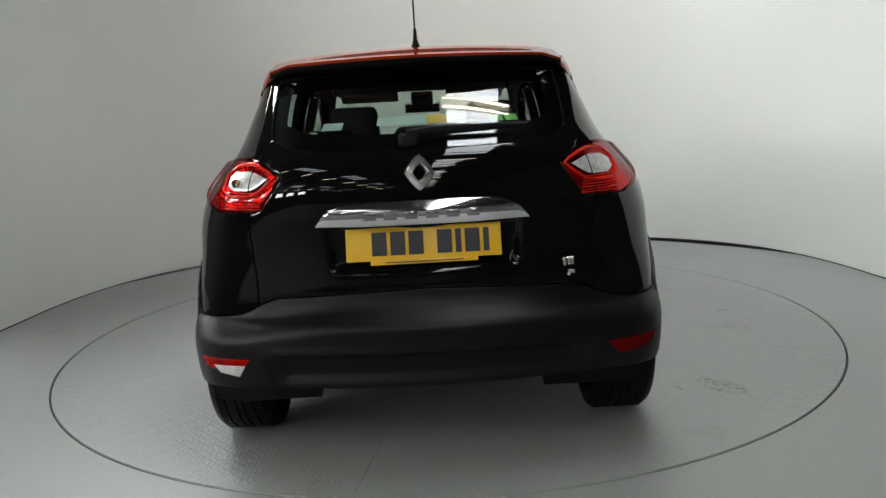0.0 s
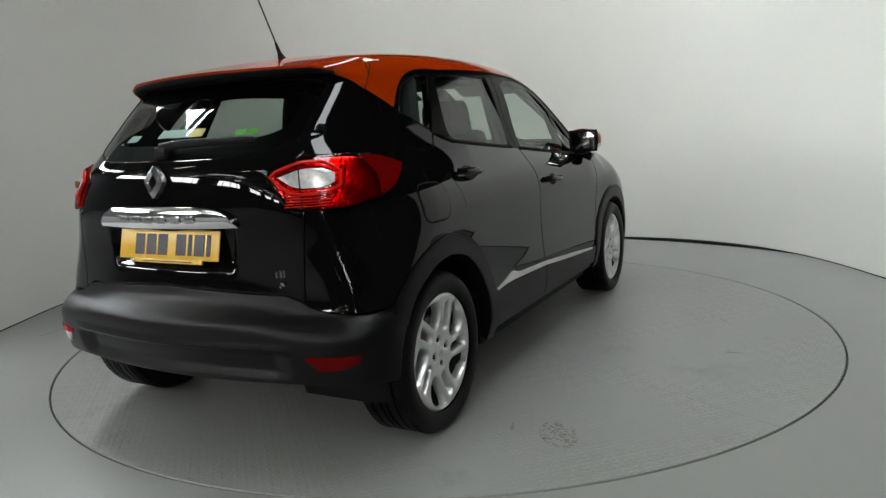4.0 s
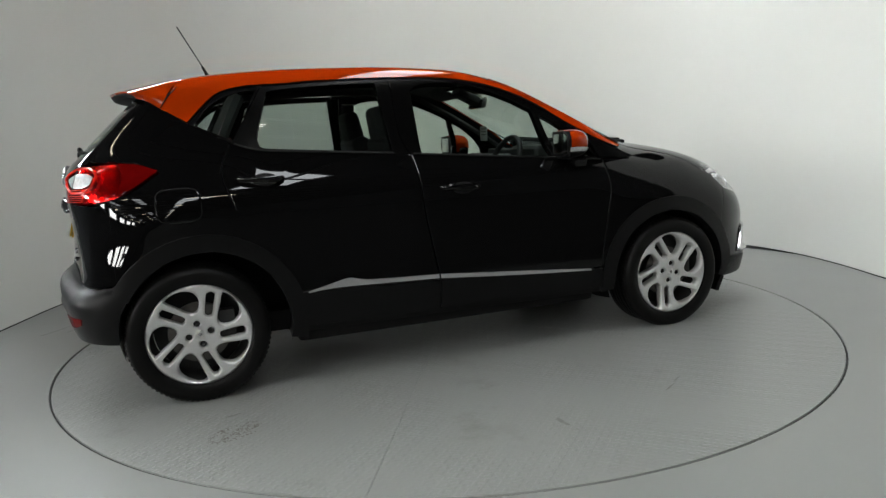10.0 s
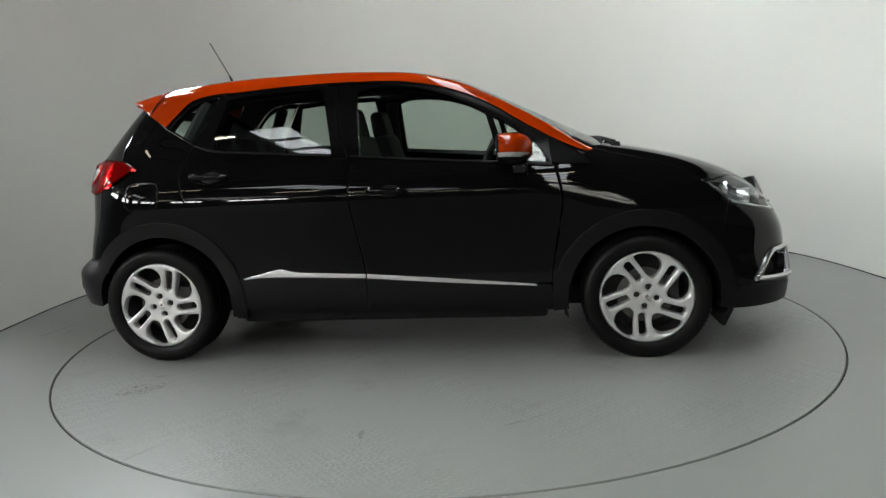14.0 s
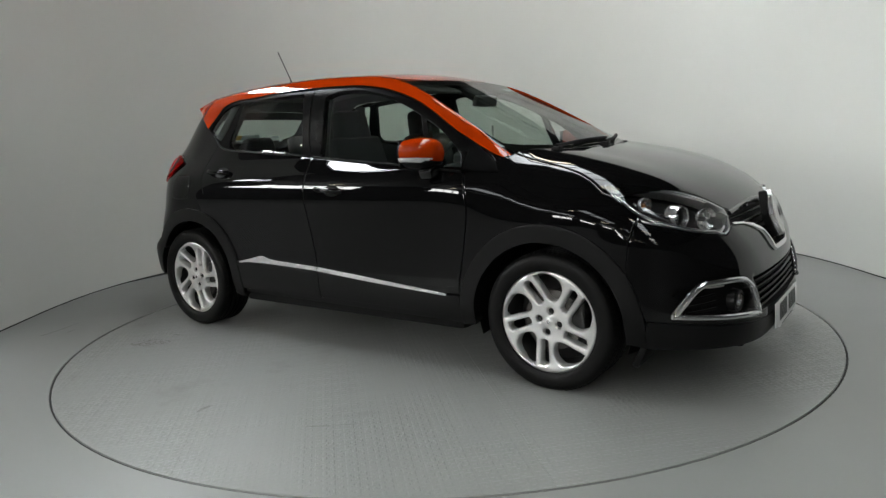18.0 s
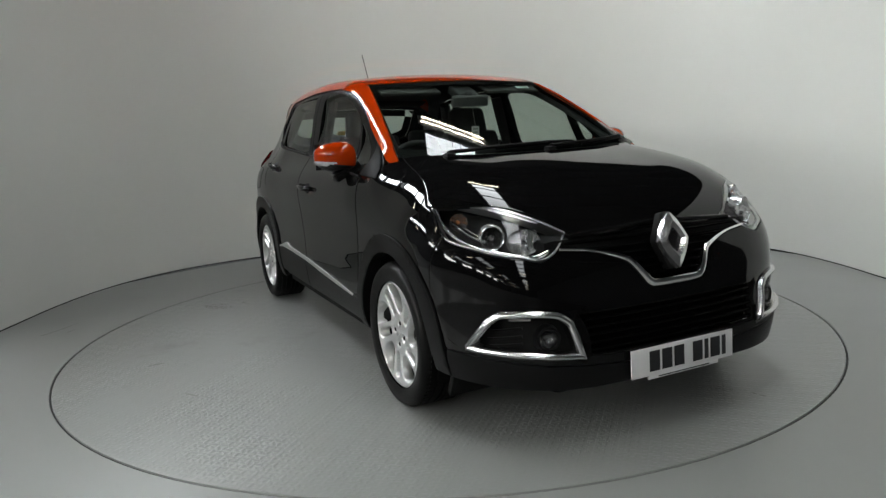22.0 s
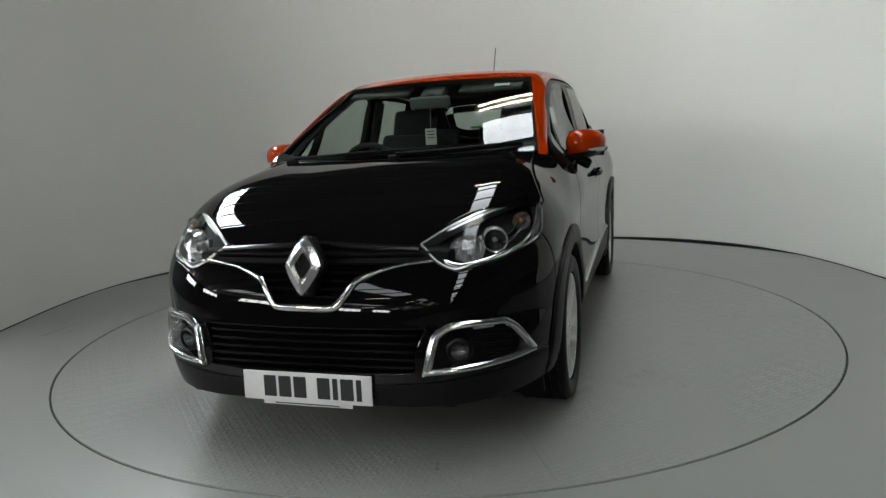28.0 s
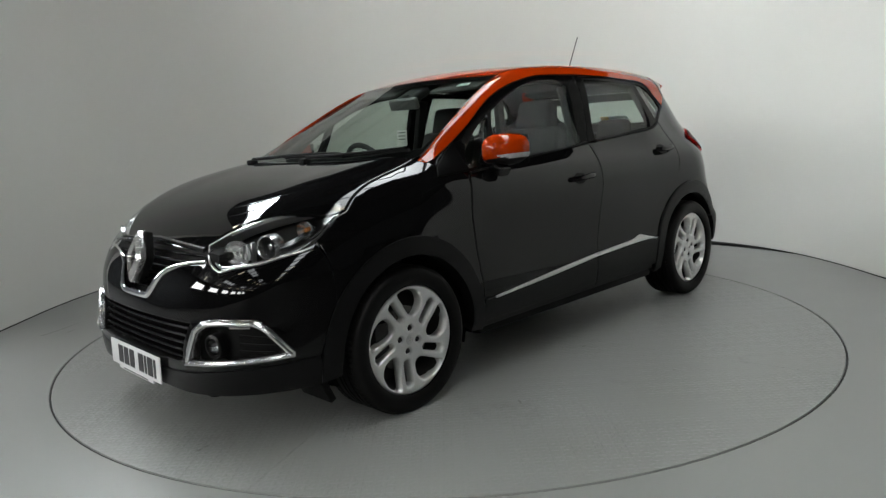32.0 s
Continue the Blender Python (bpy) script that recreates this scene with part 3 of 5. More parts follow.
def build_side(flip):
    word = dict(flip=flip)
    # orange rail from windscreen pillar to tail
    top = rail_top()
    poly = loop(RAIL_LOW, [RAIL_LOW[-1], (-1.366, 1.354)], [(-1.366, 1.354), (-1.330, 1.402), top[-1]], top[::-1], [top[0], RAIL_LOW[0]])
    panel("roof_rail", poly, "side", M_ORANGE, car, "glossy orange roof rail and pillar", res=.02, off=.002, soft_edge=0, **word)
    panel("rail_lining", poly, "side", M_TRIM, car, "dark inner lining of the roof rail", res=.04, off=-.013, depth=0, soft_edge=0, **word)
    # doors
    fd = loop([(-.203, 1.076), (.0, 1.058), (.26, 1.036), (.60, 1.008), (.855, .984)], A_LINE,
              [A_LINE[-1], (.758, .399)], STRIP_TOP[2:][::-1], shift(B_LINE, .003)[::-1])
    rear_arch = arc(ARCH_R, .442, 38, 18, 6)
    front_door = panel("front_door", fd, "side", M_BLACK, car, "glossy black front door", **word)
    rd = loop([(-1.068, 1.172), (-.94, 1.136), (-.62, 1.108), (-.30, 1.084), (-.216, 1.076)], shift(B_LINE, -.003),
              STRIP_TOP[2::-1], [STRIP_TOP[0], rear_arch[-1]], rear_arch[::-1], [rear_arch[0], (-1.085, .88)], C_LINE[::-1])
    rear_door = panel("rear_door", rd, "side", M_BLACK, car, "glossy black rear door", **word)
    # lower door cladding and sill
    for name, owner, a, b in (("door_cladding", front_door, -.122, .832), ("door_cladding", rear_door, -.84, -.128)):
        tops = [(x, float(np.interp(x, [p[0] for p in STRIP_TOP], [p[1] for p in STRIP_TOP])) - .004) for x in np.linspace(a, b, 12)]
        panel(name, loop(tops, [tops[-1], (b, .285)], [(b, .285), (a, .295)], [(a, .295), tops[0]]), "side", M_PLASTIC, owner, off=.006, **word)
    panel("sill", loop([(-.86, .290), (.84, .280)], [(.84, .280), (.84, .245)], [(.84, .245), (-.86, .258)], [(-.86, .258), (-.86, .290)]),
          "side", M_PLASTIC, car, "black plastic sill", off=-.012, **word)
    # chrome strip, wider towards the rear wheel
    st = loop([(-.795, .463), (-.70, .484), (-.60, .506), (-.56, .500), (-.48, .486), (-.132, .470)], [(-.132, .470), (-.132, .450)],
              [(-.132, .450), (-.62, .466), (-.795, .457)])
    panel("chrome_strip", st, "side", M_STRIP, rear_door, "satin chrome side strip", off=.013, res=.02, soft_edge=.004, **word)
    st = loop([(-.122, .470), (.30, .436), (.755, .397)], [(.755, .397), (.757, .388)], [(.757, .388), (.30, .416), (-.122, .449)])
    panel("chrome_strip", st, "side", M_STRIP, front_door, "satin chrome side strip", off=.013, res=.02, soft_edge=.004, **word)
    # front wing
    xs = np.linspace(1.545, 1.03, 24)
    v = on_body(xs, -HOOD_EDGE(xs) - .004, "top")
    upper = [(float(a), float(b)) for a, b in zip(v[:, 0], v[:, 2])]
    wing = loop([(.868, .987), (1.02, 1.043)], [(1.02, 1.043), upper[-1]], upper[::-1], [upper[0], (1.607, .868), (1.668, .815), (1.70, .793)],
                [(1.70, .793), (1.675, .70), (1.66, .545)], arc(ARCH_F, .447, 32, 172), [(.843, .37), (.838, .405)], shift(A_LINE, .007)[::-1])
    panel("front_wing", wing, "side", M_BLACK, car, "glossy black front wing", **word)
    # rear quarter round the arch up to the roof rail
    quarter = loop([(-1.085, 1.183), (-1.16, 1.225), (-1.258, 1.277)], [(-1.258, 1.277), (-1.327, 1.332)],
                   [(-1.327, 1.332), (-1.40, 1.265), (-1.45, 1.215), (-1.50, 1.118)], [(-1.50, 1.118), (-1.392, 1.066)],
                   [(-1.392, 1.066), (-1.54, .982), (-1.62, .955)], [(-1.62, .955), (-1.62, .590)], [(-1.62, .590), (-1.605, .597)],
                   arc(ARCH_R, .442, 143, 39), [(-.905, .615), (-1.078, .875)], shift(C_LINE, -.006)[::-1])
    panel("rear_quarter", quarter, "side", M_BLACK, car, "glossy black rear quarter panel", soft_edge=0, **word)
    # wrap of the quarter to the tailgate
    y1 = [float(abs(on_body(-1.62, z, "side")[1])) for z in (.955, .80, .70, .590)]
    wrap = loop(stern_at((-1.62, -y1[0], .955), (-1.70, -.80, .937), (-1.76, -.70, .932), (-1.785, -.615, .94)),
                stern_at((-1.785, -.615, .94), (-1.81, -.615, .75), (-1.82, -.612, .615)),
                stern_at((-1.82, -.612, .615), (-1.815, -.69, .590), (-1.72, -.80, .58), (-1.62, -y1[3], .590)),
                stern_at((-1.62, -y1[3], .590), (-1.62, -y1[2], .70), (-1.62, -y1[1], .80), (-1.62, -y1[0], .955)))
    panel("rear_corner", wrap, "stern", M_BLACK, car, "glossy black body corner below the tail lamp", soft_edge=0, **word)
    line = [(-1.50, 1.118), (-1.45, 1.215), (-1.40, 1.265), (-1.327, 1.332)]
    rim = [(x, -float(abs(on_body(x, z, "side")[1])), z) for x, z in line]
    upw = loop(stern_at((-1.44, -.53, 1.432), (-1.48, -.531, 1.387), (-1.55, -.558, 1.335), (-1.66, -.578, 1.245), (-1.70, -.575, 1.205), (-1.715, -.556, 1.178), (-1.735, -.598, 1.132)),
               stern_at((-1.735, -.598, 1.132), (-1.70, -.69, 1.121), (-1.60, -.745, 1.120), rim[0]), stern_at(*rim),
               stern_at(rim[-1], (-1.40, -.58, 1.385), (-1.44, -.53, 1.432)))
    panel("tail_pillar", upw, "stern", M_BLACK, car, "glossy black rear pillar beside the tailgate", soft_edge=0, **word)
    # wheel arch cladding
    for hub, a0, a1, name in ((ARCH_F, -8, 187, "front"), (ARCH_R, -12, 152, "rear")):
        poly = loop(arc(hub, .452, a0, a1, 40), [arc(hub, .452, a0, a1)[-1], arc(hub, .372, a0, a1)[-1]], arc(hub, .372, a1, a0, 40),
                    [arc(hub, .372, a0, a1)[0], arc(hub, .452, a0, a1)[0]])
        panel("wheel_arch_trim", poly, "side", M_PLASTIC, car, "black plastic wheel arch moulding", off=.013, depth=.06, res=.025, soft_edge=.005, **word)
        # dark liner behind the wheel
        bm = revolve([(.385, -.80), (.405, -.70), (.405, -.42), (.05, -.42)], 40)
        bm.transform(Matrix.Translation((hub[0], 0, hub[1] + .01)))
        if flip:
            bm.transform(Matrix.Diagonal((1, -1, 1, 1)))
        for vtx in [q for q in bm.verts if q.co.z < .17]:
            bm.verts.remove(vtx)
        part("arch_liner", bm, M_SEAL, car)
    # window surround in satin black with openings, and the panes
    g_front = loop([(-.165, 1.405), (-.10, 1.432), (.0, 1.438), (.14, 1.425), (.28, 1.385), (.42, 1.325), (.515, 1.272)], [(.515, 1.272), (.585, 1.028)],
                   [(.585, 1.028), (.26, 1.050), (-.15, 1.082)], [(-.15, 1.082), (-.165, 1.405)])
    g_tri = loop([(.555, 1.25), (.66, 1.187), (.80, 1.072)], [(.80, 1.072), (.835, 1.012)], [(.835, 1.012), (.625, 1.026)], [(.625, 1.026), (.555, 1.25)])
    g_rear = loop([(-.885, 1.415), (-.80, 1.428), (-.62, 1.438), (-.345, 1.443)], [(-.345, 1.443), (-.30, 1.100)],
                  [(-.30, 1.100), (-.62, 1.123), (-.92, 1.148)], [(-.92, 1.148), (-.955, 1.19), (-.885, 1.415)])
    g_quarter = loop([(-1.225, 1.272), (-1.175, 1.335), (-1.10, 1.392), (-1.01, 1.420), (-.935, 1.425)], [(-.935, 1.425), (-1.065, 1.192)],
                     [(-1.065, 1.192), (-1.225, 1.272)])
    low = shift(RAIL_LOW, 0, -.004)
    split = [(-.268, 1.462), (-.255, 1.20), (-.209, 1.080)]
    f_frame = loop(low[1:10], [low[9], split[0]], split, [(-.206, 1.082), (.0, 1.065), (.26, 1.043), (.60, 1.014), (.862, .990)],
                   [(.862, .990), (1.045, .976), (1.015, 1.03)], [(1.015, 1.03), low[1]])
    panel("window_frame", f_frame, "side", M_SATINBLK, front_door, "satin black window frame", holes=[g_front, g_tri], off=-.004, depth=.035, res=.03, **word)
    r_frame = loop([split[0], low[10], low[11], (-.90, 1.445)], [(-.90, 1.445), (-.915, 1.43), (-1.072, 1.182)],
                   [(-1.068, 1.178), (-.94, 1.143), (-.62, 1.115), (-.30, 1.091), (-.213, 1.082)], shift(split, -.004)[::-1])
    panel("window_frame", r_frame, "side", M_SATINBLK, rear_door, "satin black window frame", holes=[g_rear], off=-.004, depth=.035, res=.03, **word)
    q_frame = loop([(-.906, 1.443), low[12], low[13], low[14], low[15]], [low[15], (-1.16, 1.23), (-1.078, 1.186)], [(-1.078, 1.186), (-.918, 1.434), (-.906, 1.443)])
    qf = panel("quarter_window_frame", q_frame, "side", M_SATINBLK, car, "satin black quarter window frame", holes=[g_quarter], off=-.004, depth=.035, res=.03, **word)
    panel("window_pane", g_front, "side", M_GLASS, front_door, "tinted side window", off=-.010, even=bowed(g_front, "side"), depth=0, soft_edge=0, **word)
    panel("window_pane", g_tri, "side", M_GLASS, front_door, "small front quarter pane", off=-.010, even=bowed(g_tri, "side"), depth=0, soft_edge=0, **word)
    panel("window_pane", g_rear, "side", M_GLASSR, rear_door, "tinted side window", off=-.010, even=bowed(g_rear, "side"), depth=0, soft_edge=0, **word)
    panel("window_pane", g_quarter, "side", M_GLASSR, qf, "small rear quarter pane", off=-.010, even=bowed(g_quarter, "side"), depth=0, soft_edge=0, **word)
    # belt seal
    pts = skin_line(shift([(-1.06, 1.170), (-.94, 1.136), (-.62, 1.109), (-.30, 1.085)], 0, .003), "side", .003, flip=flip)
    tube("window_seal", pts, .006, M_SEAL, rear_door, "", 1.0, 6)
    pts = skin_line(shift([(-.195, 1.077), (.0, 1.059), (.26, 1.037), (.60, 1.009), (.85, .985)], 0, .003), "side", .003, flip=flip)
    tube("window_seal", pts, .006, M_SEAL, front_door, "", 1.0, 6)
    # mirror sail
    sail = loop([(.835, 1.135), (1.012, 1.025)], [(1.012, 1.025), (1.05, .982)], [(1.05, .982), (.850, .998)], [(.850, .998), (.835, 1.135)])
    panel("mirror_sail", sail, "side", M_PRINT, front_door, "matt black mirror corner trim", off=.006, **word)
    # handles
    for owner, x, z in ((front_door, .005, .898), (rear_door, -.965, 1.005)):
        c = on_body(x, z, "side")
        s = 1 if flip else -1
        y = abs(c[1])
        # no hollow is cut: a flat dark oval paints its shade behind the handle
        bowl = [(x + .02 + .060 * math.cos(k * math.pi / 12), z + .030 * math.sin(k * math.pi / 12)) for k in range(24)]
        panel("handle_shade", bowl, "side", M_SEAL, owner, "flat dark oval painted for the shaded hollow behind the handle", off=.0008, depth=0, soft_edge=0, res=.02, **word)
        pts = [(x - .095, s * (y + .004), z + .010), (x - .07, s * (y + .026), z + .009), (x, s * (y + .034), z + .006), (x + .07, s * (y + .030), z + .002), (x + .10, s * (y + .006), z)]
        tube("door_handle", spline(pts, .012), .013, M_BLACK, owner, "glossy black pull handle", 1.15)
    if not flip:
        flap = []
        for k in range(40):
            c, d = math.cos(k * math.pi / 20), math.sin(k * math.pi / 20)
            flap.append((-1.330 + .094 * math.copysign(abs(c) ** .5, c), .918 + .072 * math.copysign(abs(d) ** .5, d)))
        panel("fuel_flap_joint", shrink(flap, -.004), "side", M_SEAL, car, "narrow dark joint round the fuel flap", off=.0006, depth=0, res=.02, soft_edge=0, holes=[flap])
        panel("fuel_flap", flap, "side", M_BLACK, car, "black fuel flap with rounded corners", off=.0015, depth=.01, res=.025)
    return front_door, rear_door


HOOD_EDGE = curve((1.03, .670), (1.12, .678), (1.22, .692), (1.36, .720), (1.48, .758), (1.56, .795))
HOOD_NOSE = [(1.555, .792), (1.64, .756), (1.75, .636), (1.82, .544), (1.885, .471), (1.942, .400), (1.972, .30), (1.98, .17), (1.972, .08), (1.968, 0)]
COWL = [(1.235, 0), (1.228, .2), (1.195, .42), (1.12, .585), (1.06, .667)]


def build_top():
    xs = np.linspace(1.06, .305, 26)
    side = [(float(x), float(EDGE(x)) - .003) for x in xs]
    screen_top = [(.305, .549), (.335, .40), (.352, .2), (.356, 0)]
    base = [(1.21, 0), (1.205, .2), (1.17, .42), (1.11, .60), (1.06, .698)]
    poly = loop([(a, -b) for a, b in base][::-1], base[0:], side, screen_top, [(a, -b) for a, b in screen_top][::-1], [(a, -b) for a, b in side][::-1])
    bow = bowed(poly, "top")
    ws = panel("windscreen", poly, "top", M_GLASS, car, "clear raked windscreen", off=-.006, depth=0, soft_edge=0, even=bow)
    inner = [(1.13, 0), (1.12, .3), (1.06, .53), (.995, .664), (.80, .632), (.55, .580), (.365, .538), (.37, .52), (.40, .2), (.405, 0)]
    # black printed border of the glass
    hole = loop(inner[:4], inner[3:7], inner[6:], [(a, -b) for a, b in inner[6:]][::-1], [(a, -b) for a, b in inner[3:7]][::-1], [(a, -b) for a, b in inner[:4]][::-1])
    panel("screen_border", poly, "top", M_PRINT, ws, "black printed edge of the windscreen", off=-.010, depth=0, soft_edge=0, holes=[hole], even=bow)
    # roof
    xr = np.linspace(.300, -1.285, 40)
    rs = [(float(x), float(EDGE(x)) - .001) for x in xr]
    back = [(-1.285, .530), (-1.265, .4), (-1.26, 0)]
    st = [(a - .008, b) for a, b in screen_top]
    poly = loop(rs, back, [(a, -b) for a, b in back][::-1], [(a, -b) for a, b in rs][::-1], [(a, -b) for a, b in st], st[::-1])
    roof = panel("roof", poly, "top", M_ORANGE, car, "glossy orange roof panel", soft_edge=0, res=.04)
    for s in (-1, 1):
        pts = [on_body(x, s * float(EDGE(x)), "top") + np.array((0, 0, -.001)) for x in np.linspace(1.055, .32, 24)]
        tube("pillar_edge", pts, .006, M_ORANGE, roof, "orange edge of the windscreen pillar", 1, 8)
    # bonnet
    he = [(float(x), float(HOOD_EDGE(x))) for x in np.linspace(1.06, 1.555, 20)]
    nose = HOOD_NOSE
    poly = loop(COWL, he, nose, [(a, -b) for a, b in nose][::-1], [(a, -b) for a, b in he][::-1], [(a, -b) for a, b in COWL][::-1])
    panel("bonnet", poly, "top", M_BLACK, car, "glossy black bonnet with raised creases", res=.03, depth=.02)
    # cowl tray below the windscreen
    a, b = [(1.24, 0), (1.235, .2), (1.20, .42), (1.125, .58), (1.065, .66)], [(1.15, 0), (1.14, .2), (1.10, .42), (1.04, .57), (1.0, .62)]
    poly = loop(a, [a[-1], b[-1]], b[::-1], [(p, -q) for p, q in b], [(b[-1][0], -b[-1][1]), (a[-1][0], -a[-1][1])], [(p, -q) for p, q in a][::-1])
    panel("cowl_tray", poly, "top", M_PLASTIC, car, "black plastic cowl below the windscreen", off=-.014, depth=.02)


def build_spoiler():
    bm = bmesh.new()
    n, m = 28, 10
    top, bot = [], []
    for i in range(n + 1):
        y = -.545 + 1.09 * i / n
        k = abs(y) / .545
        x0, x1 = -1.268 - .018 * k ** 2, -1.615 + .135 * k ** 2.4
        rt, rb = [], []
        for j in range(m + 1):
            s = j / m
            x = x0 + (x1 - x0) * s
            z = float(ROOF(x)) - .003 - .033 * (y / .6) ** 2 - .022 * max(0, k - .85) / .15 * (.3 + .7 * s) - .004 * s
            rt.append(bm.verts.new((x, y, z)))
            rb.append(bm.verts.new((x + .014 * (s > .95), y, z - .016 - .058 * math.sin(math.pi * min(1, .25 + s * .70)) * (1 - .5 * k ** 4))))
        top.append(rt)
        bot.append(rb)
    lip = [bm.verts.new(a[m].co.lerp(b[m].co, .38)) for a, b in zip(top, bot)]
    fo, fb = [], []
    for i in range(n):
        for j in range(m):
            fo.append(bm.faces.new((top[i][j], top[i][j + 1], top[i + 1][j + 1], top[i + 1][j])))
            fb.append(bm.faces.new((bot[i][j], bot[i + 1][j], bot[i + 1][j + 1], bot[i][j + 1])))
        fo.append(bm.faces.new((top[i][m], lip[i], lip[i + 1], top[i + 1][m])))
        fb.append(bm.faces.new((lip[i], bot[i][m], bot[i + 1][m], lip[i + 1])))
    for i in (0, n):
        for j in range(m):
            ring = (top[i][j], top[i][j + 1], *([lip[i]] if j == m - 1 else []), bot[i][j + 1], bot[i][j])
            fo.append(bm.faces.new(ring))
    # side skirts that run on from the roof rails
    for sg, i in ((-1, 0), (1, n)):
        rows = [top[i]]
        end = bot[i][m].co.copy()
        for k in range(1, 6):
            row = []
            for j in range(m + 1):
                a, q = top[i][j].co, j / m
                b = Vector((-1.369, sg * .603, 1.355)).lerp(Vector((end.x, sg * .540, end.z)), q) + Vector((0, 0, .008 * math.sin(math.pi * q)))
                p = a.lerp(b, k / 5)
                p.y += sg * .022 * math.sin(math.pi * k / 5) * (1 - q)
                row.append(bm.verts.new(p))
            rows.append(row)
        for u, v in zip(rows, rows[1:]):
            for j in range(m):
                fo.append(bm.faces.new((u[j], u[j + 1], v[j + 1], v[j])))
    for f in fb:
        f.material_index = 1
    sp = part("roof_spoiler", bm, M_ORANGE, car, "orange roof spoiler with a black underside", angle=50)
    sp.data.materials.append(M_SEAL)
    for sg in (-1, 1):
        pts = [on_body(x, z, "side", .0035) * np.array((1, -sg, 1)) for x, z in ((-1.282, 1.456), (-1.31, 1.428), (-1.332, 1.402), (-1.352, 1.376), (-1.368, 1.354))]
        tube("spoiler_joint", pts, .0022, M_SEAL, sp, "", 1, 6)
    part("brake_lamp", box((.02, .30, .014), Matrix.Translation((-1.570, 0, 1.432)), .004), M_REDDK, sp, "slim dark red high brake lamp")


def build_wheels():
    def one(name, at, turned, phase):
        w = new(name)
        w.parent = car
        w.matrix_basis = Matrix.Translation(at) @ (Matrix.Rotation(math.pi, 4, "Z") if turned else Matrix())
        # tyre about the y axis; outer face towards -y
        side = [(.236, .0), (.246, -.006), (.262, -.010), (.288, -.012), (.304, -.006), (.313, .006), (.318, .018)]
        prof = list(side)
        for g in (.052, .092, .118, .158):
            prof += [(.3205, g - .006), (.3125, g - .004), (.3125, g + .004), (.3205, g + .006)]
        prof += [(.318, .192), (.308, .207), (.27, .214), (.236, .205)]
        part("tyre", revolve(prof, 96), M_RUBBER, w, "black road tyre with four tread grooves")
        bm = bmesh.new()
        for i in range(84):
            a = 2 * math.pi * i / 84
            for y, wd in ((.036, .024), (.072, .022), (.105, .014), (.138, .022), (.174, .024)):
                box((.012, wd, .003), Matrix.Rotation(-a - y * .6, 4, "Y") @ Matrix.Translation((0, y, .3192)), bm=bm)
            for y in (.013, .199):
                box((.012, .022, .003), Matrix.Rotation(-a - .02, 4, "Y") @ Matrix.Translation((0, y, .3150)) @ Matrix.Rotation(radians(34 if y < .1 else -34), 4, "X"), bm=bm)
        part("tread", bm, M_RUBBER, w, "raised tread blocks", False)
        # alloy face, ten openings
        poly = arc((0, 0), .2365, 0, 360, 96)[:-1]
        holes = []
        for k in range(5):
            base = phase + 72 * k
            big = [(18, .2135), (8, .2130), (-2, .209), (-12, .194), (-18.5, .166), (-18.5, .134), (-13.5, .113), (-5, .113), (3.5, .130), (9, .154), (14, .186)]
            pts = [(r * math.cos(radians(base + a)), r * math.sin(radians(base + a))) for a, r in big]
            holes.append(shrink(loop(pts[:3], pts[2:9], pts[8:] + pts[:1], step=.008), -.0105))
            slot = [(19, .102), (25, .094), (31, .096), (37.2, .190), (33.5, .199), (29.2, .196)]
            pts = [(r * math.cos(radians(base + a)), r * math.sin(radians(base + a))) for a, r in slot]
            holes.append(shrink(loop(pts[:3], pts[2:4], pts[3:], [pts[5], pts[0]], step=.008), -.0070))
        for k in range(4):
            holes.append(arc((.050 * math.cos(radians(phase - 8 + 90 * k)), .050 * math.sin(radians(phase - 8 + 90 * k))), .0150, 0, 360, 12)[:-1])
        v2, f = tessellate(poly, holes, .0055)
        r = np.linalg.norm(v2, axis=1)
        dish = np.interp(r, [0, .03, .06, .12, .19, .215, .228, .2365], [.016, .015, .016, .013, .006, .002, .002, .010])
        # soften the metal towards the openings
        hd = np.min([near_edge(v2, h) for h in holes], axis=0)
        dish = dish + .0055 * np.clip(1 - hd / .0065, 0, 1) ** 1.3
        n = len(v2)
        V = [(p[0], d, p[1]) for p, d in zip(v2, dish)]
        count = {}
        for a, b, c in f:
            for e in ((a, b), (b, c), (c, a)):
                count[e] = 1
        rim = [e for e in count if (e[1], e[0]) not in count]
        F = [tuple(q) for q in f]
        ring = sorted({i for e in rim for i in e})
        where = {i: n + k for k, i in enumerate(ring)}
        V += [(v2[i][0] * .99, dish[i] + .040, v2[i][1] * .99) for i in ring]
        F += [(a, b, where[b], where[a]) for a, b in rim]
        bm = bmesh.new()
        vs = [bm.verts.new(q) for q in V]
        for q in F:
            bm.faces.new([vs[i] for i in q])
        rim_ob = part("rim", bm, M_ALLOY, w, "silver five twin-spoke alloy rim", angle=50)
        part("rim_barrel", revolve([(.2365, .010), (.226, .018), (.215, .06), (.205, .12), (.215, .19)], 64), M_DARKMETAL, w)
        part("centre_cap", revolve([(.0, .011), (.018, .012), (.022, .014), (.022, .02)], 24), M_ALLOY, w, "silver centre cap")
        part("cap_emblem", box((.018, .002, .026), Matrix.Translation((0, .0105, 0)) @ Matrix.Rotation(radians(45), 4, "Y") @ Matrix.Diagonal((.8, 1, .6, 1))), M_SATIN, w)
        for k in range(4):
            a = radians(phase - 8 + 90 * k)
            part("wheel_bolt", revolve([(.0, .018), (.007, .018), (.0095, .021), (.0105, .03), (.0165, .032)], 12), M_DARKMETAL, w).location = (.050 * math.cos(a), 0, .050 * math.sin(a))
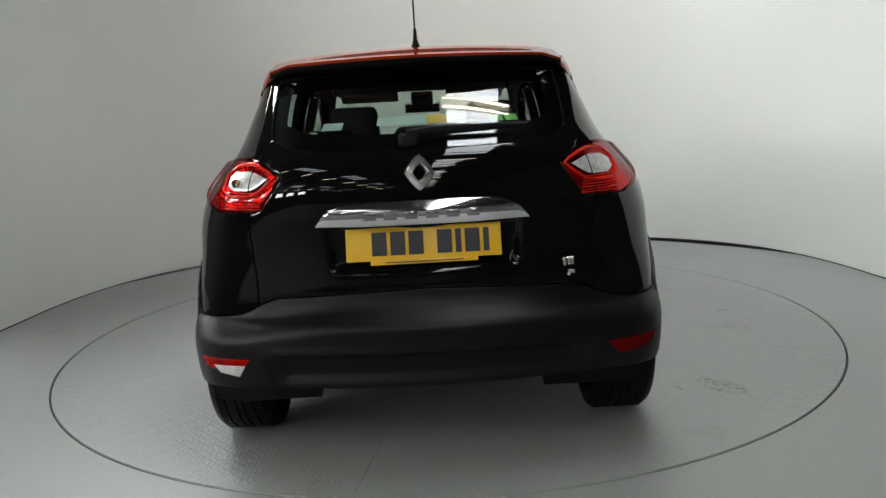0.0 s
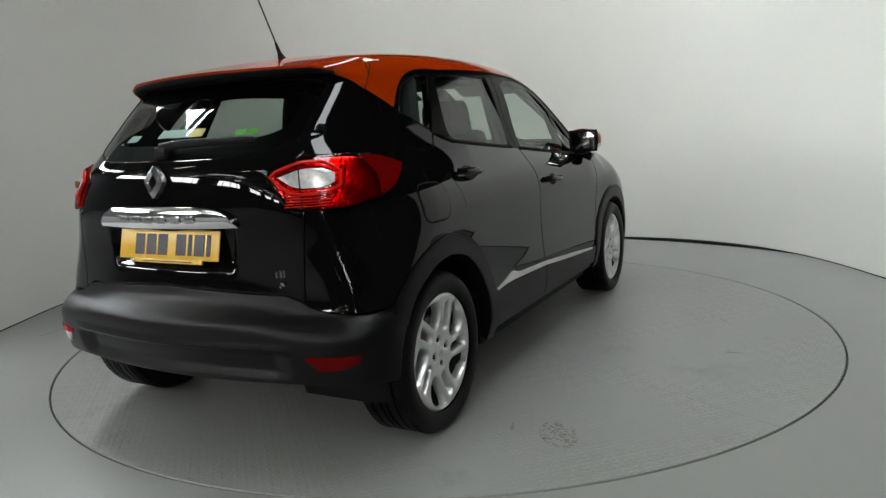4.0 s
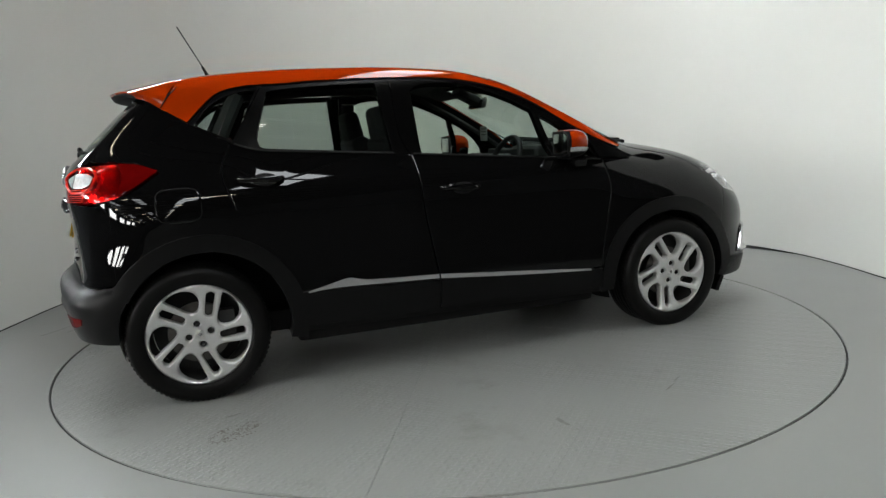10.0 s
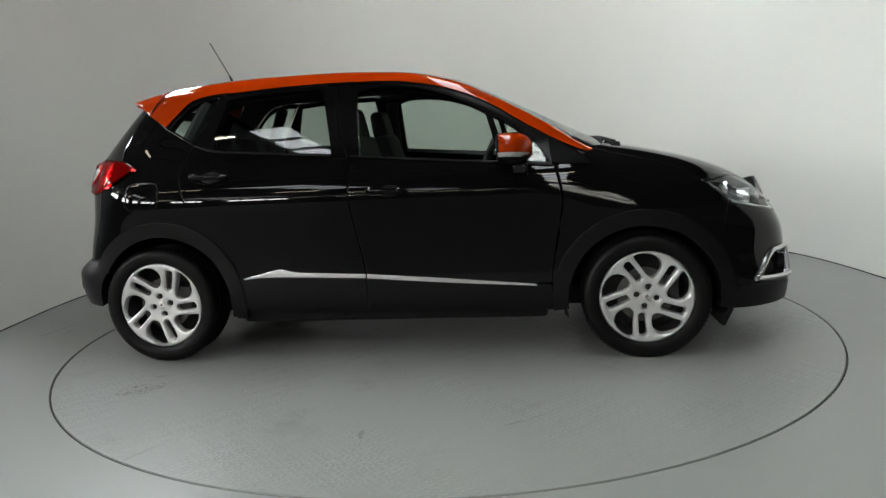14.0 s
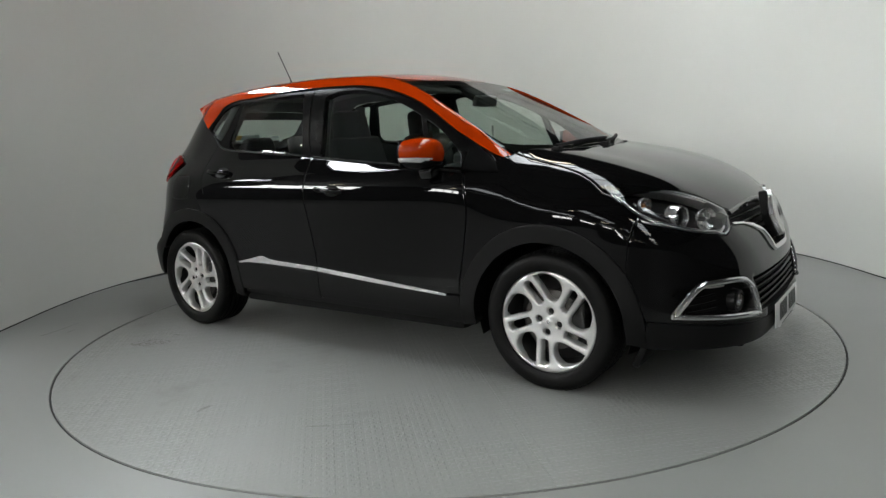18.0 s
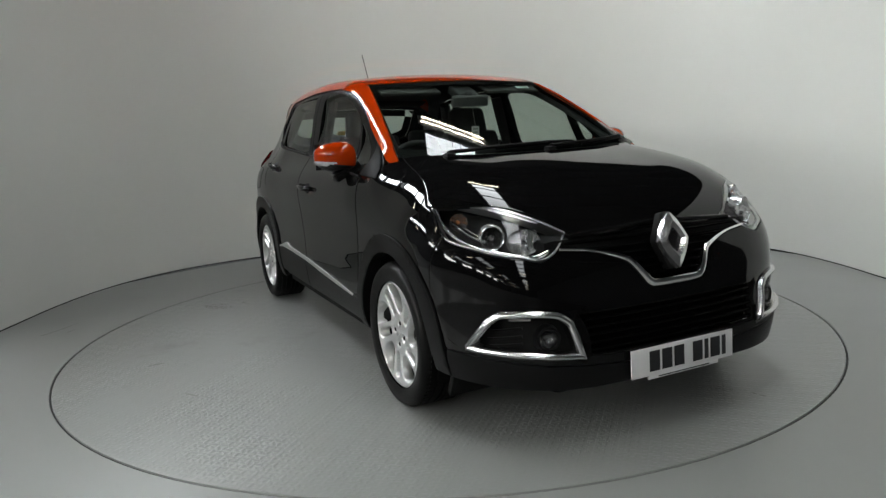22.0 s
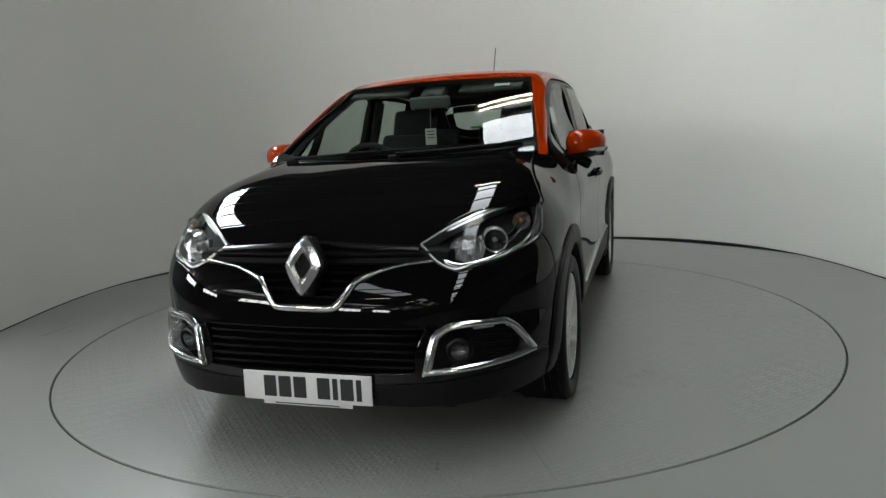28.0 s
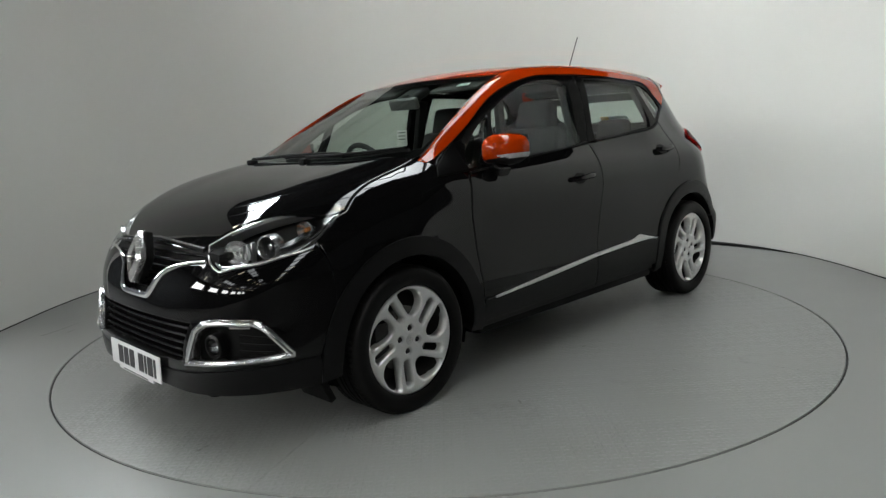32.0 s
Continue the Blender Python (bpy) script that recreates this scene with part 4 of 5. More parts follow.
        part("brake_disc", revolve([(.06, .062), (.14, .062), (.14, .086), (.06, .086)], 48, True), M_DISC, w, "grey steel brake disc")
        part("hub_back", revolve([(.0, .05), (.065, .05), (.065, .12), (.18, .15), (.205, .15)], 40), M_DARKMETAL, w)
        part("brake_caliper", box((.075, .06, .15), Matrix.Translation((.125 if not turned else -.125, .075, .02)), .012), M_DARKMETAL, w, "grey brake caliper")
        return w
    one("front_wheel", (FRONT_HUB[0], -.862, FRONT_HUB[1]), False, 87)
    one("front_wheel", (FRONT_HUB[0], .862, FRONT_HUB[1]), True, 87)
    one("rear_wheel", (REAR_HUB[0], -.850, REAR_HUB[1]), False, 109.5)
    one("rear_wheel", (REAR_HUB[0], .850, REAR_HUB[1]), True, 109.5)


def build_shell():
    """Dark inner skin, floor pan and structure below the panels."""
    # floor pan
    part("floor_pan", box((3.0, 1.20, .11), Matrix.Translation((.12, 0, .275)), .02), M_SEAL, car, "dark underbody")
    part("floor_pan", box((1.66, 1.60, .13), Matrix.Translation((-.02, 0, .265)), .03), M_SEAL, car)
    part("engine_bay", box((.95, 1.06, .46), Matrix.Translation((1.50, 0, .54)), .05), M_SEAL, car)
    part("boot_tub", box((.48, 1.00, .44), Matrix.Translation((-1.44, 0, .51)), .04), M_TRIM, car)
    for flip in (False, True):
        poly = loop([(-1.05, 1.16), (-.3, 1.07), (.85, .97)], [(.85, .97), (.86, .80), (.80, .30)], [(.80, .30), (-.82, .30)], [(-.82, .30), (-.84, .52), (-1.05, .86)],
                    [(-1.05, .86), (-1.05, 1.16)])
        panel("door_card", poly, "side", M_TRIM, car, "dark door lining", flip=flip, off=-.055, depth=0, soft_edge=0, res=.05)
        poly = loop([(-1.08, 1.17), (-1.25, 1.25), (-1.40, 1.36)], [(-1.40, 1.36), (-1.55, 1.12)], [(-1.55, 1.12), (-1.60, .80)], [(-1.60, .80), (-1.08, .80)], [(-1.08, .80), (-1.08, 1.17)])
        panel("boot_lining", poly, "side", M_TRIM, car, "dark boot lining", flip=flip, off=-.05, depth=0, soft_edge=0, res=.05)
    xr = np.linspace(.33, -1.42, 14)
    rs = [(float(x), .52) for x in xr]
    panel("headlining", loop(rs, [rs[-1], (-1.42, -.52)], [(a, -b) for a, b in rs][::-1], [(.33, -.52), (.33, .52)]), "top", M_LINER, car, "grey headlining", off=-.035, depth=0, soft_edge=0, res=.06)


# ---- the front end ----
CHROME_LINE = [(2.13, 0, .573), (2.12, .10, .574), (2.115, .135, .585), (2.09, .188, .650), (2.07, .222, .676), (2.025, .34, .712), (1.985, .465, .728)]
LAMP_TOP = [(1.945, .405, .787), (1.885, .475, .832), (1.82, .548, .868), (1.75, .640, .896), (1.64, .762, .921), (1.566, .812, .918)]
LAMP_LOW = [(1.566, .812, .918), (1.613, .838, .872), (1.676, .844, .815), (1.736, .826, .774), (1.85, .760, .745), (1.907, .712, .727), (1.97, .608, .712)]
LAMP_IN = [(1.97, .608, .712), (1.990, .55, .698), (1.982, .475, .725), (1.945, .405, .787)]
FOG = [[(2.13, .452, .337), (2.11, .467, .42), (2.095, .485, .478)], [(2.095, .485, .478), (2.075, .53, .512), (2.04, .61, .524), (1.965, .725, .520)],
       [(1.965, .725, .520), (1.93, .77, .488), (1.852, .818, .388)], [(1.852, .818, .388), (1.85, .815, .370), (2.06, .64, .352), (2.13, .452, .337)]]


def drop(pts, dz):
    return [(a, b, c + dz) for a, b, c in pts]


def left_right(half):
    """(arc, z) points of a line that starts in the middle."""
    return mirror_half(half)


def lozenge(name, at, h, w, tilt, parent, facing, label):
    bm = bmesh.new()
    ranks = ((1.0, -.012), (.97, .010), (.64, .022), (.44, .012), (.42, -.010))
    rings = []
    for k, d in ranks:
        ring = []
        for i in range(24):
            a = 2 * math.pi * i / 24
            c, s = math.cos(a), math.sin(a)
            r = 1 / (abs(c) ** 1.2 + abs(s) ** 1.2) ** (1 / 1.2)
            ring.append(bm.verts.new((d, r * c * w * k, r * s * h * k)))
        rings.append(ring)
    for a, b in zip(rings, rings[1:]):
        for i in range(24):
            bm.faces.new((a[i], a[(i + 1) % 24], b[(i + 1) % 24], b[i]))
    bm.transform(Matrix.Translation(at) @ Matrix.Rotation(radians(tilt), 4, "Y") @ (Matrix() if facing > 0 else Matrix.Rotation(math.pi, 4, "Z")))
    return part(name, bm, M_EMBLEM, parent, label, angle=25)


def plate(name, at, tilt, facing, material, parent, label):
    """A registration plate with plain bars for its characters."""
    m = Matrix.Translation(at) @ Matrix.Rotation(tilt, 4, "Y") @ (Matrix() if facing > 0 else Matrix.Rotation(math.pi, 4, "Z"))
    p = part(name, box((.006, .520, .111), m, .0025), material, parent, label)
    x = -.1730
    for k in range(7):
        if k == 3:
            x += .034
        w = .050 if k not in (4, 6) else .020
        part("character_bar", box((.002, w, .079), m @ Matrix.Translation((.0035, x + w / 2, 0))), M_INK, p)
        x += w + .0115
    part("plate_holder", box((.008, .36, .016), m @ Matrix.Translation((-.001, 0, -.062)), .002), material, p)
    part("holder_strip", box((.002, .26, .004), m @ Matrix.Translation((.0035, 0, -.063))), M_INK, p)
    return p


def build_front():
    ch = nose_at(*CHROME_LINE)
    # bumper skin with openings
    low = nose_at((2.17, 0, .300), (2.165, .30, .302), (2.14, .43, .312), (2.065, .63, .330), (1.85, .825, .352), (1.76, .86, .36))
    seam = [(1.663, .545), (1.678, .70), (1.703, .790)]
    right = nose_at((1.76, .86, .36), (1.715, .86, .44), *[(x + .0015, float(abs(on_body(x, z, "side")[1])), z) for x, z in seam])
    under = nose_at(*drop(LAMP_LOW[3:], -.006))[::-1]
    inn = nose_at(*drop(LAMP_IN[:3], -.007))
    half_top = nose_at(*drop(CHROME_LINE, -.004))

    def both(runs):
        """Runs from the middle top round the left to the middle bottom, closed by their mirror images."""
        return runs + [[(-p, q) for p, q in r][::-1] for r in runs[::-1]]
    lg_half = [nose_at((2.14, 0, .500), (2.12, .25, .500), (2.085, .455, .500)), nose_at((2.085, .455, .500), (2.12, .432, .43), (2.135, .428, .347)),
               nose_at((2.135, .428, .347), (2.165, .25, .338), (2.17, 0, .336))]
    grille_hole = loop(*both(lg_half))
    fog_l = loop(*[nose_at(*r) for r in FOG])
    fog_r = [(-p, q) for p, q in fog_l][::-1]
    bumper = panel("front_bumper", loop(*both([half_top, inn[::-1][:1] + inn[::-1], under, right[::-1], low[::-1]])), "nose", M_BLACK, car,
                   "glossy black front bumper", holes=[grille_hole, fog_l, fog_r], depth=.03, soft_edge=.002)
    # lower grille: backing and slats
    part_back = panel("lower_grille", grille_hole, "nose", M_PRINT, bumper, "matt black lower grille", off=-.045, depth=0, soft_edge=0)
    for k, z in enumerate((.362, .391, .420, .449, .478)):
        a = nose_at((2.14, .428 + .02 * k / 4, z))[0][0]
        pts = skin_line([(-a, z), (0, z), (a, z)], "nose", -.018, .03)
        tube("grille_slat", pts, .010, M_SATINBLK, part_back, "", .8, 8)
    # upper grille
    up = [(2.04, 0, .800), (2.03, .2, .792), (1.985, .33, .785), (1.950, .402, .780)]
    g = loop(*both([nose_at(*up), nose_at(up[-1], (1.976, .452, .742), CHROME_LINE[-1]), nose_at(*CHROME_LINE[::-1])]))
    grille = panel("upper_grille", g, "nose", M_PRINT, car, "matt black upper grille with slats", off=-.040, depth=0, soft_edge=0)
    for z in (.612, .640, .668, .696, .724, .752):
        s = np.linspace(-.62, .62, 80)
        q = np.stack([s, np.full(80, z)], -1)
        ok = s[inside(q, g)]
        if len(ok) > 3:
            tube("grille_slat", skin_line([(ok[0], z), (0, z), (ok[-1], z)], "nose", -.014, .03), .009, M_SATINBLK, grille, "", .7, 8)
    top_bar = skin_line(left_right(nose_at(*drop(up, -.012))), "nose", -.004, .03)
    tube("grille_top_bar", top_bar, .014, M_GLOSSBLK, grille, "gloss black bar under the bonnet edge", .9)
    line = skin_line(left_right(ch), "nose", .004, .012)
    tube("grille_chrome", line, .0125, M_CHROME, grille, "chrome grille line, broad in the middle", 1.2, 10, lambda s: 1 - .62 * min(1, abs(2 * s - 1) * 1.35) ** 2)
    # emblem
    bm = bmesh.new()
    rows = []
    for d, k in ((-.03, 1.0), (.0, 1.0), (.008, .9)):
        rows.append([bm.verts.new((d, y * k, z * k)) for y, z in ((0, .112), (.022, .108), (.072, .01), (.070, -.01), (.028, -.112), (-.028, -.112), (-.070, -.01), (-.072, .01), (-.022, .108))])
    for a, b in zip(rows, rows[1:]):
        for i in range(9):
            bm.faces.new((a[i], a[(i + 1) % 9], b[(i + 1) % 9], b[i]))
    bm.faces.new(rows[-1])
    bm.transform(Matrix.Translation((2.058, 0, .722)) @ Matrix.Rotation(radians(-15), 4, "Y"))
    part("emblem_base", bm, M_SEAL, grille, "black emblem base")
    lozenge("emblem", (2.074, 0, .724), .112, .074, -16, grille, 1, "chrome lozenge emblem")
    # valance
    v_low = nose_at((2.13, 0, .222), (2.12, .35, .222), (2.03, .64, .225), (1.87, .80, .228), (1.74, .86, .235))
    v_top = nose_at((2.17, 0, .296), (2.165, .30, .298), (2.14, .43, .308), (2.065, .63, .326), (1.85, .825, .348), (1.765, .86, .356))
    panel("front_valance", loop(*both([v_top, [v_top[-1], v_low[-1]], v_low[::-1]])), "nose", M_PLASTIC, car, "matt black front valance", off=.003, depth=.06, soft_edge=.004)
    plate("front_number_plate", (2.132, 0, .284), -.03, 1, M_WHITE, car, "white number plate with dark bars")
    for flip in (False, True):
        s = -1 if flip else 1
        tag = dict(flip=flip)
        # headlamp
        out = loop(nose_at(*LAMP_TOP), nose_at(*LAMP_LOW), nose_at(*LAMP_IN))
        lamp = panel("headlamp", out, "nose", M_DARKMETAL, car, "clear headlamp with chrome rim and projector", off=-.075, depth=0, soft_edge=0, res=.02, **tag)
        panel("lamp_rim", out, "nose", M_BROW, lamp, "satin chrome lamp rim", off=-.004, depth=.05, res=.012, holes=[shrink(out, .006)], soft_edge=.001, **tag)
        brow_low = [(1.93, .43, .790), (1.882, .49, .826), (1.835, .556, .853), (1.758, .655, .884), (1.64, .778, .909), (1.58, .815, .910)]
        brow = loop(nose_at(*LAMP_TOP[1:]), [nose_at(LAMP_TOP[-1])[0], nose_at(brow_low[-1])[0]], nose_at(*brow_low[:0:-1]), [nose_at(brow_low[1])[0], nose_at(LAMP_TOP[1])[0]])
        panel("lamp_brow", brow, "nose", M_BROW, lamp, "pale metal brow above the lamps", off=-.010, depth=.012, res=.015, **tag)
        # bright line that sweeps under the lamps
        sweep = nose_at((1.612, .822, .888), (1.70, .828, .826), (1.80, .790, .772), (1.89, .722, .742), (1.955, .625, .722), (1.972, .55, .716), (1.966, .49, .735))
        tube("lamp_sweep", skin_line(sweep, "nose", -.018, .02, flip=flip), .0050, M_SATIN, lamp, "chrome line along the foot of the lamp", 1.6, 8)
        for dz, dd in ((.018, -.034), (.034, -.046)):
            tube("lamp_fin", skin_line(nose_at((1.70, .80, .835 + dz), (1.80, .765, .785 + dz), (1.86, .715, .765 + dz)), "nose", dd, .02, flip=flip), .005, M_DIM, lamp, "", 1.4, 6)
        for c, r, kind in (((1.857, .682, .797), .049, "projector"), ((1.902, .560, .772), .053, "bowl"), ((1.735, .772, .845), .036, "turn")):
            p = on_body(*nose_at(c)[0], "nose")
            p = p - normals(p) * {"projector": .032, "bowl": .020, "turn": .022}[kind]
            at = Matrix.Translation((p[0], s * p[1], p[2])) @ Matrix.Rotation(radians(-90 + 20 * s), 4, "Z")
            if kind == "projector":
                bm = revolve([(r, -.045), (r, .0), (r * .93, .010), (r * .84, .006), (r * .80, -.006), (r * .76, -.02)], 32)
                bm.transform(at)
                part("projector_ring", bm, M_BOWL, lamp, "chrome projector ring")
                bm = revolve([(.0, .014), (r * .3, .012), (r * .55, .004), (r * .78, -.012)], 24)
                bm.transform(at)
                part("projector_lens", bm, M_LENS, lamp, "domed glass projector lens")
                bm = revolve([(.0, -.03), (r * .4, -.028), (r * .55, -.02), (r * .8, -.014)], 24)
                bm.transform(at)
                part("projector_bowl", bm, M_DARKMETAL, lamp)
                bm = revolve([(.0, -.012), (r * .22, -.015), (r * .26, -.024)], 16)
                bm.transform(at)
                part("projector_bulb", bm, M_CHROME, lamp)
            elif kind == "bowl":
                # deep reflector of flat chrome facets about a bulb, with a dark hood
                bm = revolve([(r * 1.08, .002), (r * .98, -.012), (r * .80, -.026), (r * .52, -.037), (r * .22, -.043), (.0, -.044)], 14)
                bm.transform(at @ Matrix.Diagonal((1.15, 1, .88, 1)))
                part("reflector_bowl", bm, M_BOWL, lamp, "faceted chrome reflector", smooth=False)
                for k in range(3):
                    part("reflector_rib", box((.010, .022, r * (1.5 - .3 * k)), at @ Matrix.Translation(((-.052 + .022 * k), -.030, 0)), .003), M_BROW, lamp)
                bm = revolve([(.0, .002), (.009, .0), (.011, -.010), (.011, -.04)], 12)
                bm.transform(at)
                part("bulb", bm, M_SATIN, lamp)
            else:
                bm = revolve([(r, .004), (r * .92, -.012), (r * .6, -.030), (r * .2, -.036), (.0, -.037)], 10)
                bm.transform(at)
                part("reflector_bowl", bm, M_BOWL, lamp, "faceted chrome reflector", smooth=False)
                bm = revolve([(.0, .0), (.007, -.003), (.0095, -.012), (.0095, -.034)], 12)
                bm.transform(at)
                part("bulb", bm, M_AMBER, lamp, "amber indicator bulb")
        panel("lamp_lens", out, "nose", M_LENS, lamp, "clear lamp lens", off=.001, depth=0, soft_edge=0, res=.02, **tag)
        # fog lamp niche
        fo = fog_l
        niche = panel("fog_lamp_niche", fo, "nose", M_SEAL, bumper, "black fog lamp niche", off=-.055, depth=0, soft_edge=0, **tag)
        panel("fog_bezel", fo, "nose", M_SATIN, bumper, "", off=.004, depth=.05, res=.012, holes=[shrink(fo, .024)], soft_edge=.003, **tag)
        q = np.array(shrink(fo, .0125))
        ring = on_body(q[:, 0], q[:, 1], "nose")
        ring = ring + normals(ring) * .005
        ring[:, 1] *= s
        tube("fog_chrome", ring, .0125, M_SATIN, bumper, "rounded chrome fog lamp surround", 1, 10, None, True)
        at = Matrix.Translation((2.040, s * .560, .418)) @ Matrix.Rotation(radians(-90 + 12 * s), 4, "Z")
        bm = revolve([(.050, -.03), (.046, .004), (.037, .008), (.033, .0)], 32)
        bm.transform(at)
        part("fog_ring", bm, M_PLASTIC, niche)
        bm = revolve([(.033, .0), (.030, -.012), (.017, -.024), (.0, -.027)], 20)
        bm.transform(at)
        part("fog_reflector", bm, M_DIM, niche, "smoked fog lamp reflector")
        bm = revolve([(.034, .002), (.017, .007), (.0, .008)], 20)
        bm.transform(at)
        part("fog_lens", bm, M_LENS, niche)
        strip = skin_line(nose_at((2.03, .63, .492), (1.98, .70, .490)), "nose", -.03, .02, flip=flip)
        tube("daytime_strip", strip, .008, M_WHITELENS, niche, "slim daytime lamp strip", .7, 6)
        for z in (.40, .43, .46):
            strip = skin_line(nose_at((2.01, .66, z), (1.91, .77, z - .02)), "nose", -.046, .02, flip=flip)
            tube("niche_rib", strip, .006, M_SEAL, niche, "", 1, 6)
        # air deflector ahead of the wheel
        part("air_deflector", box((.03, .20, .10), Matrix.Translation((1.70, s * .70, .19)) @ Matrix.Rotation(radians(25), 4, "Y"), .006), M_SEAL, car)
        build_mirror(s)
    part("undertray", box((.80, 1.10, .05), Matrix.Translation((1.66, 0, .235)), .02), M_SEAL, car)
    part("undertray", box((.30, .80, .05), Matrix.Translation((1.93, 0, .235)), .02), M_SEAL, car)
    # wipers
    for pts in ([(1.185, -.50), (1.165, -.25), (1.15, .0), (1.14, .22)], [(1.205, .05), (1.165, .25), (1.11, .45), (1.045, .60)]):
        q = skin_line(pts, "top", .016, .03)
        w = tube("wiper", q, .009, M_SEAL, car, "black windscreen wiper", .8, 8, lambda s: 1.3 - .6 * s)
        q2 = skin_line([(a - .012, b + .02) for a, b in pts[1:]], "top", .004, .03)
        tube("wiper_blade", q2, .006, M_SEAL, w, "", 1.6, 6)
    for c in ((1.195, -.50), (1.215, .04)):
        k = on_body(c[0], c[1], "top")
        part("wiper_pivot", box((.05, .05, .03), Matrix.Translation(k), .012), M_SEAL, car)
    # aerial
    bm = revolve([(.0, .0), (.026, .0), (.018, .012), (.009, .04), (.006, .085), (.0, .087)], 16)
    bm.transform(Matrix.Translation((-1.105, 0, 1.530)) @ Matrix.Rotation(radians(-26), 4, "Y") @ Matrix.Rotation(radians(90), 4, "X"))
    base = part("aerial_base", bm, M_SEAL, car, "black rubber aerial foot")
    tube("aerial_rod", [(-1.130, 0, 1.585), (-1.19, 0, 1.70), (-1.250, 0, 1.815)], .0035, M_DARKMETAL, base, "thin black aerial rod", 1, 8)


def build_mirror(s):
    c = Vector((.634, s * .872, 1.084))
    rx, ry, rz = .116, .098, .076
    mirror = new("door_mirror")
    mirror.parent = car
    tagged(mirror, "orange-capped door mirror")

    def shape(u, v):
        k = 2.6
        cu, su, cv, sv = math.cos(u), math.sin(u), math.cos(v), math.sin(v)
        p = lambda t, e: math.copysign(abs(t) ** (2 / e), t)
        x, y, z = p(cv, k) * p(cu, k), p(cv, k) * p(su, k), p(sv, k)
        x = max(x, -.42)
        taper = 1 - .18 * (y * s)
        return c + Vector((x * rx * (1 - .25 * max(0, y * s)) - .02 * y * s, y * ry, z * rz * taper + .006 * y * s))

    def patch(name, v0, v1, material, label, nu=40, nv=14):
        bm = bmesh.new()
        g = [[bm.verts.new(shape(2 * math.pi * i / nu, v0 + (v1 - v0) * j / nv)) for i in range(nu)] for j in range(nv + 1)]
        for j in range(nv):
            for i in range(nu):
                bm.faces.new((g[j][i], g[j][(i + 1) % nu], g[j + 1][(i + 1) % nu], g[j + 1][i]))
        bmesh.ops.remove_doubles(bm, verts=bm.verts, dist=1e-5)
        return part(name, bm, material, mirror, label, angle=40)
    cap = patch("mirror_cap", -.42, math.pi / 2, M_ORANGE, "glossy orange mirror cap with a black rear rim")
    cap.data.materials.append(M_PLASTIC)
    for f in cap.data.polygons:
        if f.center.x < c.x - .37 * rx:
            f.material_index = 1
    patch("mirror_shell", -math.pi / 2, -.42, M_PLASTIC, "black mirror underside", nv=8)
    bm = bmesh.new()
    g = []
    for j in range(5):
        v = -.60 + .36 * j / 4
        row = []
        for i in range(15):
            u = s * radians(8 + 95 * i / 14)
            q = shape(u, v)
            row.append(bm.verts.new(c + (q - c) * (1.03 + .004)))
        g.append(row)
    for j in range(4):
        for i in range(14):
            if j >= 4 - 4 * min(1, (i + 2) / 6):
                bm.faces.new((g[j][i], g[j][i + 1], g[j + 1][i + 1], g[j + 1][i]))
    part("side_repeater", bm, M_WHITELENS, mirror, "clear side repeater lens")
    bm = box((.004, ry * 1.45, rz * 1.36), Matrix.Translation(c + Vector((-.42 * rx - .004, 0, .002))), .0015)
    part("mirror_glass", bm, M_CHROME, mirror, "mirror glass")
    part("mirror_bezel", box((.008, ry * 1.78, rz * 1.72), Matrix.Translation(c + Vector((-.42 * rx + .002, 0, .002))), .003), M_SEAL, mirror)
    bm = box((.075, .15, .05), Matrix.Translation((.690, s * .835, 1.014)) @ Matrix.Rotation(radians(-28 * s), 4, "X"), .016, 3)
    part("mirror_arm", bm, M_GLOSSBLK, mirror, "gloss black mirror arm")


# ---- the rear end ----
TAIL_IN = [(-1.787, -.606, .938), (-1.80, -.57, .945), (-1.803, -.525, .988), (-1.80, -.478, 1.057)]
TAIL_TOP = [(-1.80, -.478, 1.057), (-1.78, -.57, 1.098), (-1.72, -.665, 1.116), (-1.57, -.755, 1.110), (-1.40, -.80, 1.066)]
TAIL_LOW = [(-1.40, -.80, 1.066), (-1.54, -.835, .988), (-1.70, -.80, .944), (-1.76, -.70, .936), (-1.787, -.606, .938)]


def other(pts):
    return [(a, -b, c) for a, b, c in pts]


